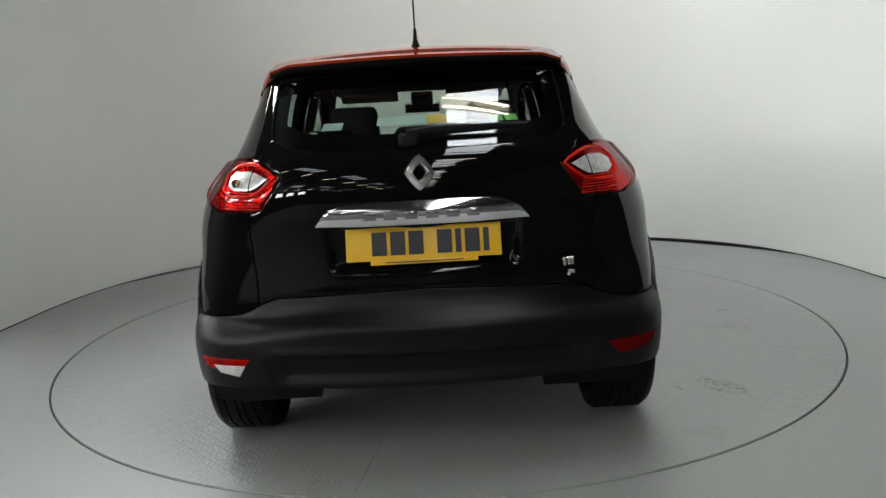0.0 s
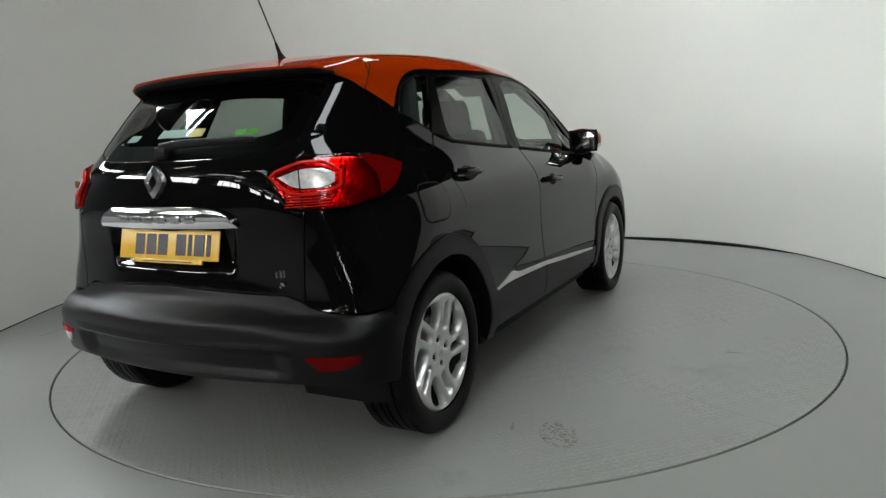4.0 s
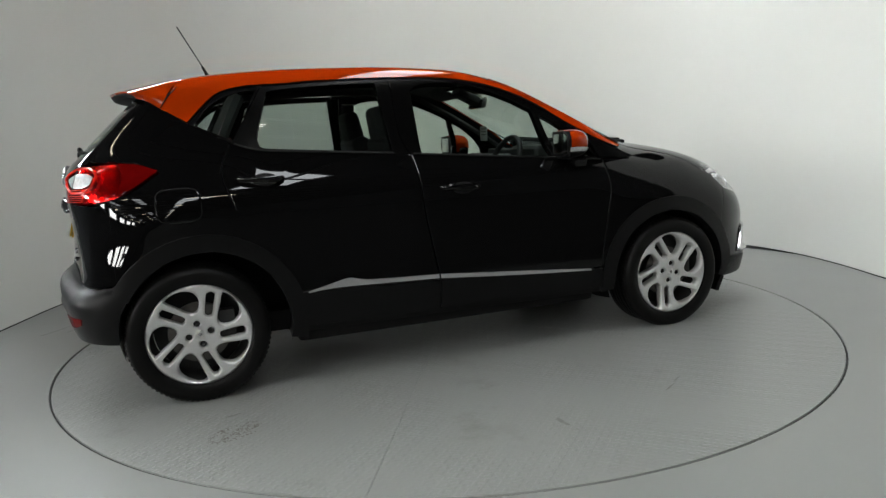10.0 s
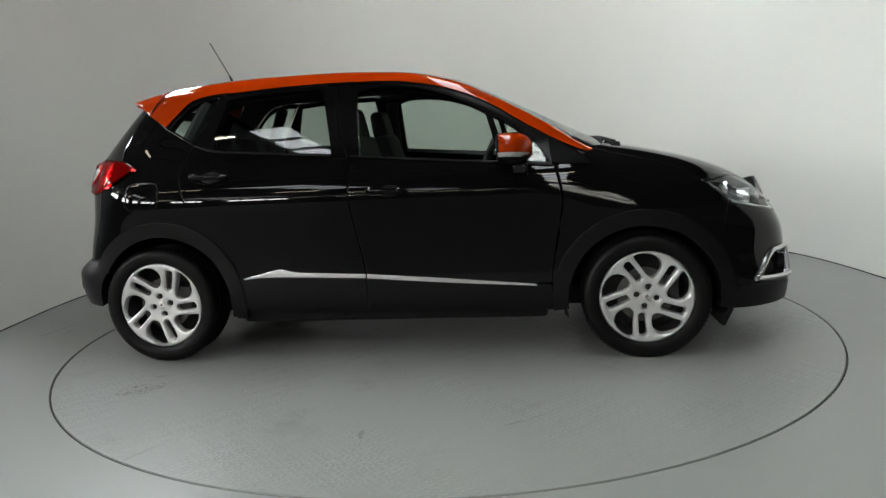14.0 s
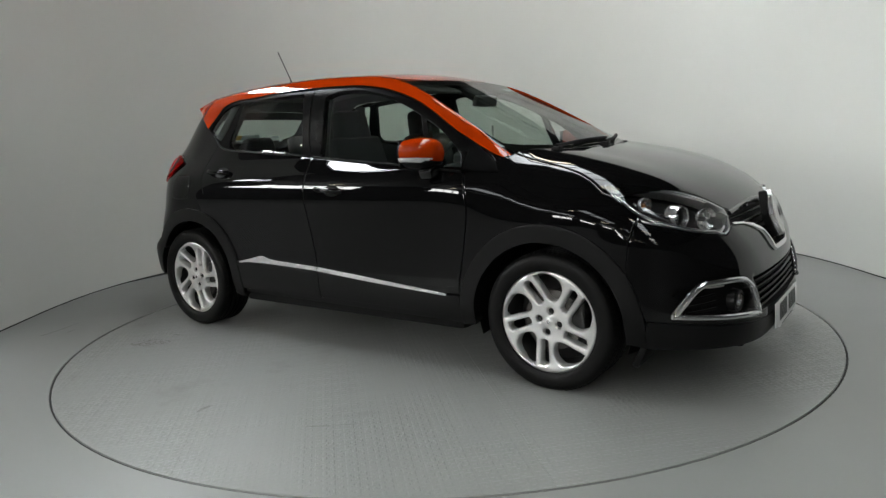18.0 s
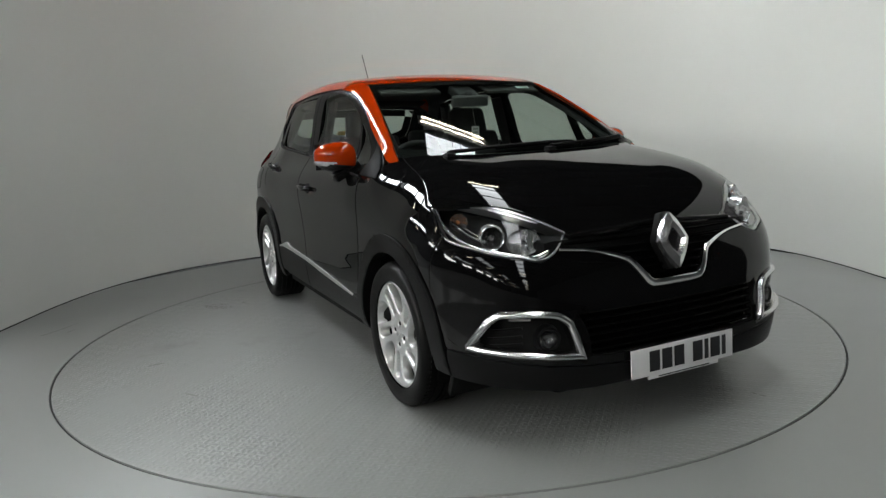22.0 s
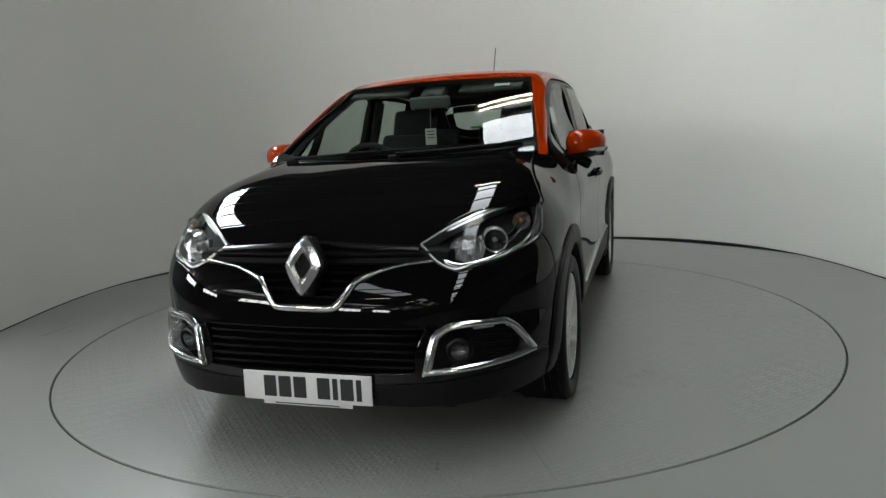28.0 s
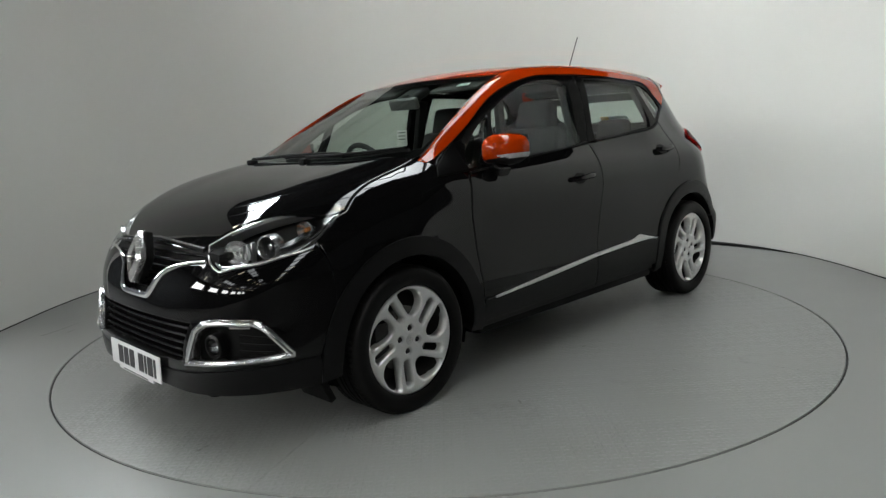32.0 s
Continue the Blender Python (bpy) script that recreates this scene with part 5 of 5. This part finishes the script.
def build_rear():
    glass_half = [[(-1.815, 0, 1.128), (-1.80, .3, 1.134), (-1.765, .45, 1.150), (-1.72, .55, 1.180)], [(-1.72, .55, 1.180), (-1.70, .572, 1.205), (-1.66, .575, 1.245), (-1.55, .555, 1.335), (-1.48, .528, 1.385)],
                  [(-1.48, .528, 1.385), (-1.50, .30, 1.405), (-1.51, 0, 1.412)]]

    def both(runs):
        return runs + [[(-p, q) for p, q in r][::-1] for r in runs[::-1]]
    outline = loop(*both([stern_at(*r) for r in glass_half]))
    top = stern_at((-1.815, 0, 1.124), (-1.80, .3, 1.130), (-1.765, .45, 1.146), (-1.715, .553, 1.178), (-1.735, .596, 1.132))
    lamp_in = stern_at(*other([(-1.775, -.58, 1.106), (-1.785, -.53, 1.088), (-1.803, -.472, 1.060), (-1.805, -.52, .985), (-1.802, -.565, .940), (-1.787, -.607, .932)]))
    down = stern_at((-1.787, .607, .932), (-1.81, .608, .75), (-1.82, .606, .622))
    low = stern_at((-1.82, .606, .622), (-1.83, .55, .640), (-1.84, .47, .648), (-1.875, 0, .668))

    def recess(v):
        a, z = np.abs(v[:, 1]), v[:, 2]
        edge = .335 - .35 * np.clip(.885 - z, 0, 1) * .3
        k = np.clip((edge - a) / .016, 0, 1) * np.clip((.895 - z) / .02, 0, 1) * np.clip((z - .722) / .03, 0, 1)
        return -.024 * k * k * (3 - 2 * k)
    gate = panel("tailgate", loop(*both([top, [top[-1], lamp_in[0]], lamp_in, down, low])), "stern", M_BLACK, car, "glossy black tailgate", res=.014, dent=recess, depth=.02)
    rw = panel("rear_window", outline, "stern", M_GLASSR, gate, "tinted rear window", off=-.003, depth=0, soft_edge=0)
    panel("rear_window_border", outline, "stern", M_PRINT, rw, "black printed border of the rear window", off=-.007, depth=0, soft_edge=0, holes=[shrink(outline, .055)])
    # black strip under the spoiler
    up = [stern_at((-1.51, 0, 1.418), (-1.50, .30, 1.411), (-1.475, .532, 1.390)), stern_at((-1.475, .532, 1.390), (-1.44, .54, 1.425)), stern_at((-1.44, .54, 1.425), (-1.46, .3, 1.450), (-1.47, 0, 1.455))]
    panel("tailgate_top", loop(*both(up)), "stern", M_GLOSSBLK, gate, "gloss black edge above the rear window", depth=.01)
    # chrome bar, plate and emblem
    bar = [stern_at((-1.865, 0, .962), (-1.86, .20, .959), (-1.855, .285, .948), (-1.848, .325, .925)), stern_at((-1.848, .325, .925), (-1.845, .362, .884)), stern_at((-1.845, .362, .884), (-1.86, .2, .880), (-1.865, 0, .880))]

    def bulge(v):
        return .012 * np.sin(np.clip((v[:, 2] - .88) / .082, 0, 1) * math.pi)
    panel("chrome_bar", loop(*both(bar)), "stern", M_CHROME, gate, "broad chrome bar above the plate", off=.014, depth=.03, res=.012, dent=bulge, soft_edge=.003)
    for k in range(6):
        q = on_body(stern_at((-1.86, -.17 + k * .068, .915))[0][0], .915, "stern")
        part("raised_mark", box((.004, .042, .026), Matrix.Translation(q + np.array((-.029, 0, 0))), .0015), M_SATIN, gate, "raised mark on the chrome bar" if k == 0 else "")
    plate("rear_number_plate", (-1.846, 0, .8166), .2257, -1, M_YELLOW, car, "yellow number plate with dark bars")
    lozenge("emblem", (-1.872, 0, 1.050), .061, .050, 9, gate, -1, "chrome lozenge emblem")
    for k, (y, z, w, h) in enumerate(((-.478, .716, .012, .022), (-.496, .719, .014, .026), (-.512, .720, .008, .026), (-.496, .684, .040, .012), (-.490, .673, .018, .008))):
        c = on_body(stern_at((-1.81, y, z))[0][0], z, "stern")
        part("model_mark", box((.004, w, h), Matrix.Translation(c) @ Matrix.Rotation(radians(-20), 4, "Z"), .001), M_SATIN, gate, "small chrome mark" if k == 0 else "")
    # rear wiper
    pts = skin_line(stern_at((-1.775, .035, 1.158), (-1.765, -.05, 1.170), (-1.75, -.2, 1.174), (-1.735, -.375, 1.176)), "stern", .018, .03)
    w = tube("rear_wiper", pts, .0115, M_SEAL, gate, "black rear wiper", 1.5, 8, lambda s: 1.2 - .7 * s)
    k = on_body(stern_at((-1.78, .03, 1.155))[0][0], 1.155, "stern")
    part("wiper_pivot", box((.05, .07, .05), Matrix.Translation(k), .018, 3), M_SEAL, w)
    # stickers on the rear window
    for y0, y1, z0, z1, m, lb in ((.262, .340, 1.207, 1.232, M_PALE, "pale window sticker"), (.345, .375, 1.188, 1.203, M_PALE, ""), (-.03, .14, 1.215, 1.245, M_PALE, "pale window label"),
                                  (-.255, -.305, 1.212, 1.232, M_GREEN, "green window sticker"), (-.312, -.362, 1.212, 1.234, M_GREEN, ""), (-.10, -.03, 1.215, 1.245, M_YELLOW, "yellow window label")):
        q = [(p, z) for p, z in (stern_at((-1.72, y0, z0))[0], stern_at((-1.72, y1, z0))[0], stern_at((-1.71, y1, z1))[0], stern_at((-1.71, y0, z1))[0])]
        panel("sticker", loop(*[[q[i], q[(i + 1) % 4]] for i in range(4)]), "stern", m, rw, lb, off=-.009, depth=0, soft_edge=0, res=.02)

    # bumper
    btop = stern_at((-1.875, 0, .662), (-1.84, .47, .642), (-1.83, .55, .634), (-1.82, .61, .612), (-1.82, .69, .586), (-1.74, .80, .572), (-1.655, .84, .578), (-1.625, .84, .582))
    bside = stern_at((-1.625, .84, .582), (-1.5811, .84, 0.5200), (-1.6091, .84, 0.4600), (-1.6262, .84, 0.3960), (-1.6320, .84, 0.3300), (-1.636, .83, .325))
    blow = stern_at((-1.636, .83, .325), (-1.77, .75, .335), (-1.83, .56, .340), (-1.87, .3, .334), (-1.885, 0, .332))

    def crease(v):
        z, a = v[:, 2], np.abs(v[:, 1])
        k = np.clip((.56 - a) / .08, 0, 1) * np.clip((.462 - z) / .012, 0, 1) * np.clip((z - .352) / .02, 0, 1)
        ridge = .011 * np.exp(-((z - .468) / .011) ** 2) * np.clip((.60 - a) / .1, 0, 1)
        step = .008 * np.clip((.566 - z) / .008, 0, 1)
        return -.028 * k + ridge + step
    bumper = panel("rear_bumper", loop(*both([btop, bside, blow])), "stern", M_PLASTIC, car, "matt black rear bumper", off=.004, res=.013, dent=crease, depth=.05, soft_edge=.003)
    part("rear_valance", box((.42, 1.20, .05), Matrix.Translation((-1.58, 0, .375)), .02), M_SEAL, car)
    for flip in (False, True):
        tag = dict(flip=flip)
        ref = [(-1.845, -.605, .446), (-1.80, -.70, .449), (-1.765, -.780, .449), (-1.77, -.770, .420), (-1.80, -.71, .402), (-1.83, -.655, .396)]
        run = stern_at(*ref)
        poly = loop(run[:3], run[2:5], run[4:], [run[-1], run[0]])
        r = panel("rear_reflector", poly, "stern", M_REDDK if not flip else M_RED, bumper, "dark red bumper lamp", off=.016, depth=.02, res=.015, **tag)
        if flip:
            q = stern_at((-1.838, -.625, .425), (-1.79, -.73, .425), (-1.80, -.71, .398), (-1.83, -.655, .386))
            panel("reversing_lens", loop([q[0], q[1]], [q[1], q[2]], [q[2], q[3]], [q[3], q[0]]), "stern", M_WHITELENS, r, "pale reversing lamp lens", off=.019, depth=.006, res=.015, **tag)
        out = loop(stern_at(*TAIL_IN), stern_at(*TAIL_TOP), stern_at(*TAIL_LOW))

        def swell(v):
            return .010 * np.clip((-1.42 - v[:, 0]) / .15, 0, 1)
        lamp = panel("tail_lamp", out, "stern", M_REDGLASS, car, "red tail lamp with a clear centre", off=.003, depth=.004, res=.012, dent=swell, soft_edge=.006, **tag)
        panel("lamp_reflector", shrink(out, .004), "stern", M_REDBOWL, lamp, "ribbed reflector behind the red lens", off=-.012, depth=.03, res=.012, dent=swell, soft_edge=.003, **tag)
        mid = loop(stern_at((-1.80, -.498, 1.050), (-1.775, -.60, 1.078), (-1.73, -.672, 1.078)), stern_at((-1.73, -.672, 1.078), (-1.70, -.712, 1.055), (-1.71, -.712, 1.020), (-1.74, -.672, 1.000)),
                   stern_at((-1.74, -.672, 1.000), (-1.79, -.585, 1.004), (-1.80, -.498, 1.050)))
        panel("clear_lens", shrink(mid, .008), "stern", M_WHITELENS, lamp, "clear tail lamp centre", off=.016, depth=.004, res=.012, soft_edge=.003, **tag)
        # darker red laid over the tip paints how dim the deep lens looks aslant
        tip = loop(stern_at((-1.60, -.752, 1.108), (-1.50, -.78, 1.098), (-1.41, -.80, 1.068)), stern_at((-1.41, -.80, 1.068), (-1.52, -.83, .999), (-1.60, -.82, .971)),
                   stern_at((-1.60, -.82, .971), (-1.575, -.80, 1.04), (-1.60, -.752, 1.108)))
        panel("lamp_tip_shade", tip, "stern", M_REDDK, lamp, "outer tip of the red lens, shaded darker in its colour", off=.0155, depth=.003, res=.015, soft_edge=.003, **tag)
        c = on_body(stern_at((-1.74, -.665, 1.04))[0][0], 1.04, "stern")
        s = -1 if flip else 1
        bm = revolve([(.0, .0), (.010, .001), (.014, .006), (.014, .02)], 16)
        bm.transform(Matrix.Translation((c[0] - .018, c[1] * s, c[2])) @ Matrix.Rotation(radians(-60 * s), 4, "Z"))
        part("lamp_bulb", bm, M_AMBER, lamp, "amber bulb behind the lens")
        for k in range(7):
            z = .950 + k * .0085
            q = skin_line(stern_at((-1.80, -.540 - .003 * k, z), (-1.775, -.63, z), (-1.73, -.69 - .004 * k, z + .002)), "stern", .0145, .02, flip=flip)
            tube("lamp_rib", q, .0026, M_REDLT, lamp, "", 1, 6)
        ring = np.array(shrink(mid, -.012))
        q = on_body(ring[:, 0], ring[:, 1], "stern")
        q = q + normals(q) * .0145
        q[:, 1] *= s
        tube("lamp_ring", q, .006, M_REDLT, lamp, "bright red ring round the clear centre", 1, 8, None, True)
        shut = skin_line(stern_at((-1.787, -.6065, 1.10), (-1.79, -.6065, 1.02), (-1.787, -.6065, .94)), "stern", .0145, .02, flip=flip)
        tube("lamp_joint", shut, .003, M_SEAL, lamp, "", 1, 6)


# ---- the cabin ----
def seat_at(x, y, front=True):
    seat = new("front_seat" if front else "rear_seat")
    seat.parent = car
    tagged(seat, "charcoal cloth seat with a headrest")
    part("cushion", box((.50, .50, .16), Matrix.Translation((x + .20, y, .52)) @ Matrix.Rotation(radians(-6), 4, "Y"), .05, 3), M_CLOTH, seat)
    bm = box((.14, .48, .66), Matrix.Translation((x - .135, y, .86)) @ Matrix.Rotation(radians(-16), 4, "Y"), .05, 3, .86)
    for s in (-1, 1):
        box((.12, .08, .46), Matrix.Translation((x - .07, y + s * .20, .80)) @ Matrix.Rotation(radians(-16), 4, "Y"), .035, 3, .8, bm)
    part("backrest", bm, M_CLOTH, seat)
    part("headrest", box((.10, .28, .19), Matrix.Translation((x - .235, y, 1.245)) @ Matrix.Rotation(radians(-10), 4, "Y"), .046, 4, .9), M_CLOTH, seat)
    for s in (-1, 1):
        tube("headrest_post", [(x - .20, y + s * .06, 1.09), (x - .23, y + s * .06, 1.18)], .006, M_SATIN, seat, "", 1, 6)
    return seat


def build_cabin():
    seat_at(-.02, -.37)
    seat_at(-.02, .37)
    bench = new("rear_bench")
    bench.parent = car
    tagged(bench, "charcoal cloth rear bench with three headrests")
    part("bench_cushion", box((.48, 1.22, .18), Matrix.Translation((-.66, 0, .56)), .05, 3), M_CLOTH, bench)
    part("bench_back", box((.14, 1.22, .54), Matrix.Translation((-.98, 0, .82)) @ Matrix.Rotation(radians(-18), 4, "Y"), .045, 3), M_CLOTH, bench)
    for y in (-.40, 0, .40):
        part("headrest", box((.09, .25, .15), Matrix.Translation((-1.075, y, 1.135)) @ Matrix.Rotation(radians(-12), 4, "Y"), .04, 4, .9), M_CLOTH, bench)
        for s in (-1, 1):
            tube("headrest_post", [(-1.05, y + s * .05, 1.02), (-1.07, y + s * .05, 1.10)], .006, M_SATIN, bench, "", 1, 6)
    # dashboard with binnacle, vents and screen
    dash = part("dashboard", box((.50, 1.36, .30), Matrix.Translation((.86, 0, .86)) @ Matrix.Rotation(radians(5), 4, "Y"), .08, 4), M_TRIM, car, "dark moulded dashboard")
    part("dash_top", box((.34, 1.20, .06), Matrix.Translation((.97, 0, 1.005)) @ Matrix.Rotation(radians(6), 4, "Y"), .028, 3), M_TRIM, dash)
    part("binnacle", box((.16, .36, .11), Matrix.Translation((.68, -.37, 1.025)), .05, 3), M_TRIM, dash)
    part("centre_console", box((.70, .22, .30), Matrix.Translation((.45, 0, .50)), .05, 3), M_TRIM, dash)
    part("screen", box((.012, .19, .12), Matrix.Translation((.605, 0, .95)) @ Matrix.Rotation(radians(8), 4, "Y"), .004), M_GLOSSBLK, dash)
    for y in (-.60, -.12, .12, .60):
        bm = revolve([(.045, .0), (.050, -.008), (.040, -.016), (.036, .0), (.0, .004)], 20)
        bm.transform(Matrix.Translation((.612, y, .90)) @ Matrix.Rotation(radians(-90), 4, "Z"))
        part("air_vent", bm, M_GLOSSBLK, dash)
    # steering wheel, right-hand drive
    wheel = new("steering_wheel")
    wheel.parent = car
    tagged(wheel, "black three-spoke steering wheel")
    m = Matrix.Translation((.475, -.37, .965)) @ Matrix.Rotation(radians(24), 4, "Y")
    ring = [m @ Vector((0, .182 * math.cos(2 * math.pi * i / 40), .182 * math.sin(2 * math.pi * i / 40))) for i in range(40)]
    tube("wheel_rim", ring, .016, M_TRIM, wheel, "", 1, 10, None, True)
    part("wheel_hub", box((.05, .15, .13), m @ Matrix.Translation((.02, 0, -.01)), .03, 3), M_TRIM, wheel)
    for a in (0, 180, 270):
        part("wheel_spoke", box((.018, .13, .045), m @ Matrix.Rotation(radians(a), 4, "X") @ Matrix.Translation((.005, .115, 0)), .007), M_TRIM, wheel)
    tube("steering_column", [(.50, -.37, .95), (.75, -.37, .84)], .045, M_TRIM, wheel)
    # mirror, hanging ticket, visors, shelf
    rear = part("interior_mirror", box((.030, .235, .066), Matrix.Translation((.49, 0, 1.349)) @ Matrix.Rotation(radians(14), 4, "Y"), .018, 3), M_GREYTRIM, car, "grey-backed interior mirror")
    part("mirror_glass", box((.003, .215, .052), Matrix.Translation((.474, 0, 1.345)) @ Matrix.Rotation(radians(14), 4, "Y"), .001), M_CHROME, rear)
    part("mirror_foot", box((.08, .05, .05), Matrix.Translation((.45, 0, 1.378)), .018, 3), M_TRIM, rear)
    part("sensor_housing", box((.15, .14, .05), Matrix.Translation((.41, 0, 1.395)) @ Matrix.Rotation(radians(26), 4, "Y"), .02, 3), M_TRIM, rear)
    tag = part("hanging_ticket", box((.002, .062, .090), Matrix.Translation((.526, .007, 1.160)) @ Matrix.Rotation(radians(20), 4, "Z")), M_PAPER, car, "white ticket hung from the mirror")
    for k, z in enumerate((1.19, 1.172, 1.154)):
        part("print_bar", box((.0035, .040, .005), Matrix.Translation((.526, .007, z)) @ Matrix.Rotation(radians(20), 4, "Z")), M_INK, tag)
    tube("ticket_string", [(.526, .007, 1.205), (.505, .004, 1.32)], .001, M_PAPER, tag, "", 1, 5)
    for y in (-.33, .33):
        part("sun_visor", box((.17, .36, .018), Matrix.Translation((.35, y, 1.430)) @ Matrix.Rotation(radians(22), 4, "Y"), .008), M_LINER, car, "grey sun visor")
    part("parcel_shelf", box((.50, 1.10, .03), Matrix.Translation((-1.44, 0, 1.055)), .012), M_TRIM, car, "dark parcel shelf")
    part("screen_sticker", box((.030, .085, .002), Matrix.Translation(on_body(.415, .40, "top") + np.array((0, 0, -.012))) @ Matrix.Rotation(radians(26), 4, "Y")), M_PALE, car, "pale sticker at the windscreen's upper corner")
    for s in (-1, 1):
        pts = [(-.215, s * .585, 1.40), (-.22, s * .66, 1.10), (-.20, s * .72, .80), (-.18, s * .72, .40)]
        tube("pillar_trim", spline(pts, .06), .045, M_TRIM, car, "", .6, 8)
        pts = [(.30, s * .555, 1.405), (.55, s * .600, 1.285), (.80, s * .655, 1.145), (.98, s * .680, 1.03)]
        tube("pillar_trim", spline(pts, .06), .018, M_TRIM, car, "", 1, 8)
        pts = [(-1.02, s * .585, 1.40), (-1.10, s * .64, 1.25), (-1.16, s * .69, 1.12)]
        tube("pillar_trim", spline(pts, .06), .04, M_TRIM, car, "", 1, 8)


# ---- deck plates, stains and scuffs that turn with the deck ----
def build_deck(deck):
    seams = [26.7 + 72 * k for k in range(5)]
    gap, inner = .0008, .06
    for k in range(5):
        a0, a1 = radians(seams[k]), radians(seams[k] + 72)
        bm = bmesh.new()
        n = 36
        radii = (inner, .7, 1.3, 1.7, 2.0, DECK_R - .0085, DECK_R - .0065, DECK_R - .006)
        zs = (0, 0, 0, 0, 0, 0, -.003, -.04)
        rows = []
        for r, z in zip(radii, zs):
            d = gap / r
            rows.append([bm.verts.new((r * math.cos(a0 + d + (a1 - a0 - 2 * d) * i / n), r * math.sin(a0 + d + (a1 - a0 - 2 * d) * i / n), z)) for i in range(n + 1)])
        for p, q in zip(rows, rows[1:]):
            for i in range(n):
                bm.faces.new((p[i], q[i], q[i + 1], p[i + 1]))
        for i in (0, n):
            low = [bm.verts.new((v[i].co.x, v[i].co.y, -.003)) for v in rows[:6]]
            for j in range(5):
                bm.faces.new((rows[j][i], rows[j + 1][i], low[j + 1], low[j]))
        part("deck_plate", bm, M_DECK, deck)
    bm = bmesh.new()
    c = [bm.verts.new(((inner - .003) * math.cos(2 * math.pi * i / 72), (inner - .003) * math.sin(2 * math.pi * i / 72), 0)) for i in range(72)]
    bm.faces.new(c)
    part("deck_plate", bm, M_DECK, deck)
    bm = bmesh.new()
    c = [bm.verts.new(((DECK_R - .03) * math.cos(2 * math.pi * i / 72), (DECK_R - .03) * math.sin(2 * math.pi * i / 72), -.004)) for i in range(72)]
    bm.faces.new(c)
    part("deck_frame", bm, M_STEEL, deck)
    # stains: thin dried patches with ragged outlines
    rng = random.Random(5)

    def patch(x, y, rx, ry, turn, pieces):
        bm = bmesh.new()
        for _ in range(pieces):
            ox, oy = rng.gauss(0, .35) * rx, rng.gauss(0, .35) * ry
            r = rng.uniform(.12, .5)
            n = 14
            ring = []
            for i in range(n):
                a = 2 * math.pi * i / n
                q = r * rng.uniform(.55, 1.15)
                p = Vector((ox + rx * q * math.cos(a), oy + ry * q * math.sin(a), 0))
                p.rotate(Euler((0, 0, radians(turn))))
                ring.append(bm.verts.new((x + p.x, y + p.y, .0006 + .00003 * _)))
            bm.faces.new(ring)
        return part("stain", bm, M_STAIN, deck, "", False)
    # a worn brown patch where the tread shows through as rows of short flecks
    bm = bmesh.new()
    for i in range(150):
        a, q = rng.uniform(0, 2 * math.pi), math.sqrt(rng.uniform(0, 1))
        u, w = round(.120 * q * math.cos(a) / .013) * .013, round(.072 * q * math.sin(a) / .013) * .013
        L, W = rng.uniform(.004, .010), rng.uniform(.0016, .0036)
        m = pose(-1.376, -1.206, .0006, 0, 0, 30) @ pose(u + rng.gauss(0, .003), w + rng.gauss(0, .003), i * .000002, 0, 0, rng.choice((45, -45)) + rng.gauss(0, 14))
        bm.faces.new([bm.verts.new(m @ Vector((L * c, W * d, 0))) for c, d in ((-1, -.4), (-.5, -1), (.6, -1), (1, .2), (.5, 1), (-.7, .9))])
    part("worn_patch", bm, M_RUST, deck, "worn brown patch of short flecks", False)
    bm = bmesh.new()
    for r0, a0, a1 in ((1.0, 60, 165), (.93, 150, 205), (1.02, 10, 40)):
        for i in range(16):
            a = radians(a0 + (a1 - a0) * i / 16 + rng.gauss(0, 2))
            m = pose(-1.376, -1.206, .0008, 0, 0, 30) @ pose(.118 * r0 * math.cos(a), .070 * r0 * math.sin(a), 0, 0, 0, math.degrees(a) + 80)
            L, W = rng.uniform(.005, .012), rng.uniform(.001, .0028)
            bm.faces.new([bm.verts.new(m @ Vector((L * c, W * d, i * .000004))) for c, d in ((-1, -.3), (0, -1), (1, -.2), (.4, .9), (-.5, .8))])
    part("stain", bm, M_STAIN, deck, "", False)
    patch(-.13, -1.73, .020, .10, 8, 7)
    patch(1.93, .55, .045, .018, 10, 5)
    patch(.03, 1.57, .02, .012, 0, 3)
    patch(.78, 1.23, .035, .010, 40, 4)
    patch(-1.38, -1.02, .05, .02, 20, 4)
    patch(-.05, 1.01, .03, .012, 0, 3)
    patch(.55, -1.55, .16, .010, 35, 5)


# heading of the car in degrees over the seconds
HEADING = curve((0, 90.41), (6, 47.58), (9, 26.45), (13, -.75), (19, -43.0), (21, -57.36), (23, -71.60), (25.2, -87.64), (28, -107.63), (30.5, -125.58), (32, -135.49))

build_stage()
build_hall()
build_tube_lamp()
turntable = build_turntable()
build_top()
build_spoiler()
doors = [build_side(False), build_side(True)]
build_wheels()
build_front()
build_rear()
build_cabin()
build_shell()


def motions():
    rows_car, rows_deck = [], []
    for i in range(33):
        a = turn_at(i)
        m = pose(0, 0, 0, 0, 0, a)
        rows_deck.append((float(i), m))
        rows_car.append((float(i), m @ pose(-.173, .0754, 0)))
    walk(car, rows_car)
    walk(turntable, rows_deck)


motions()
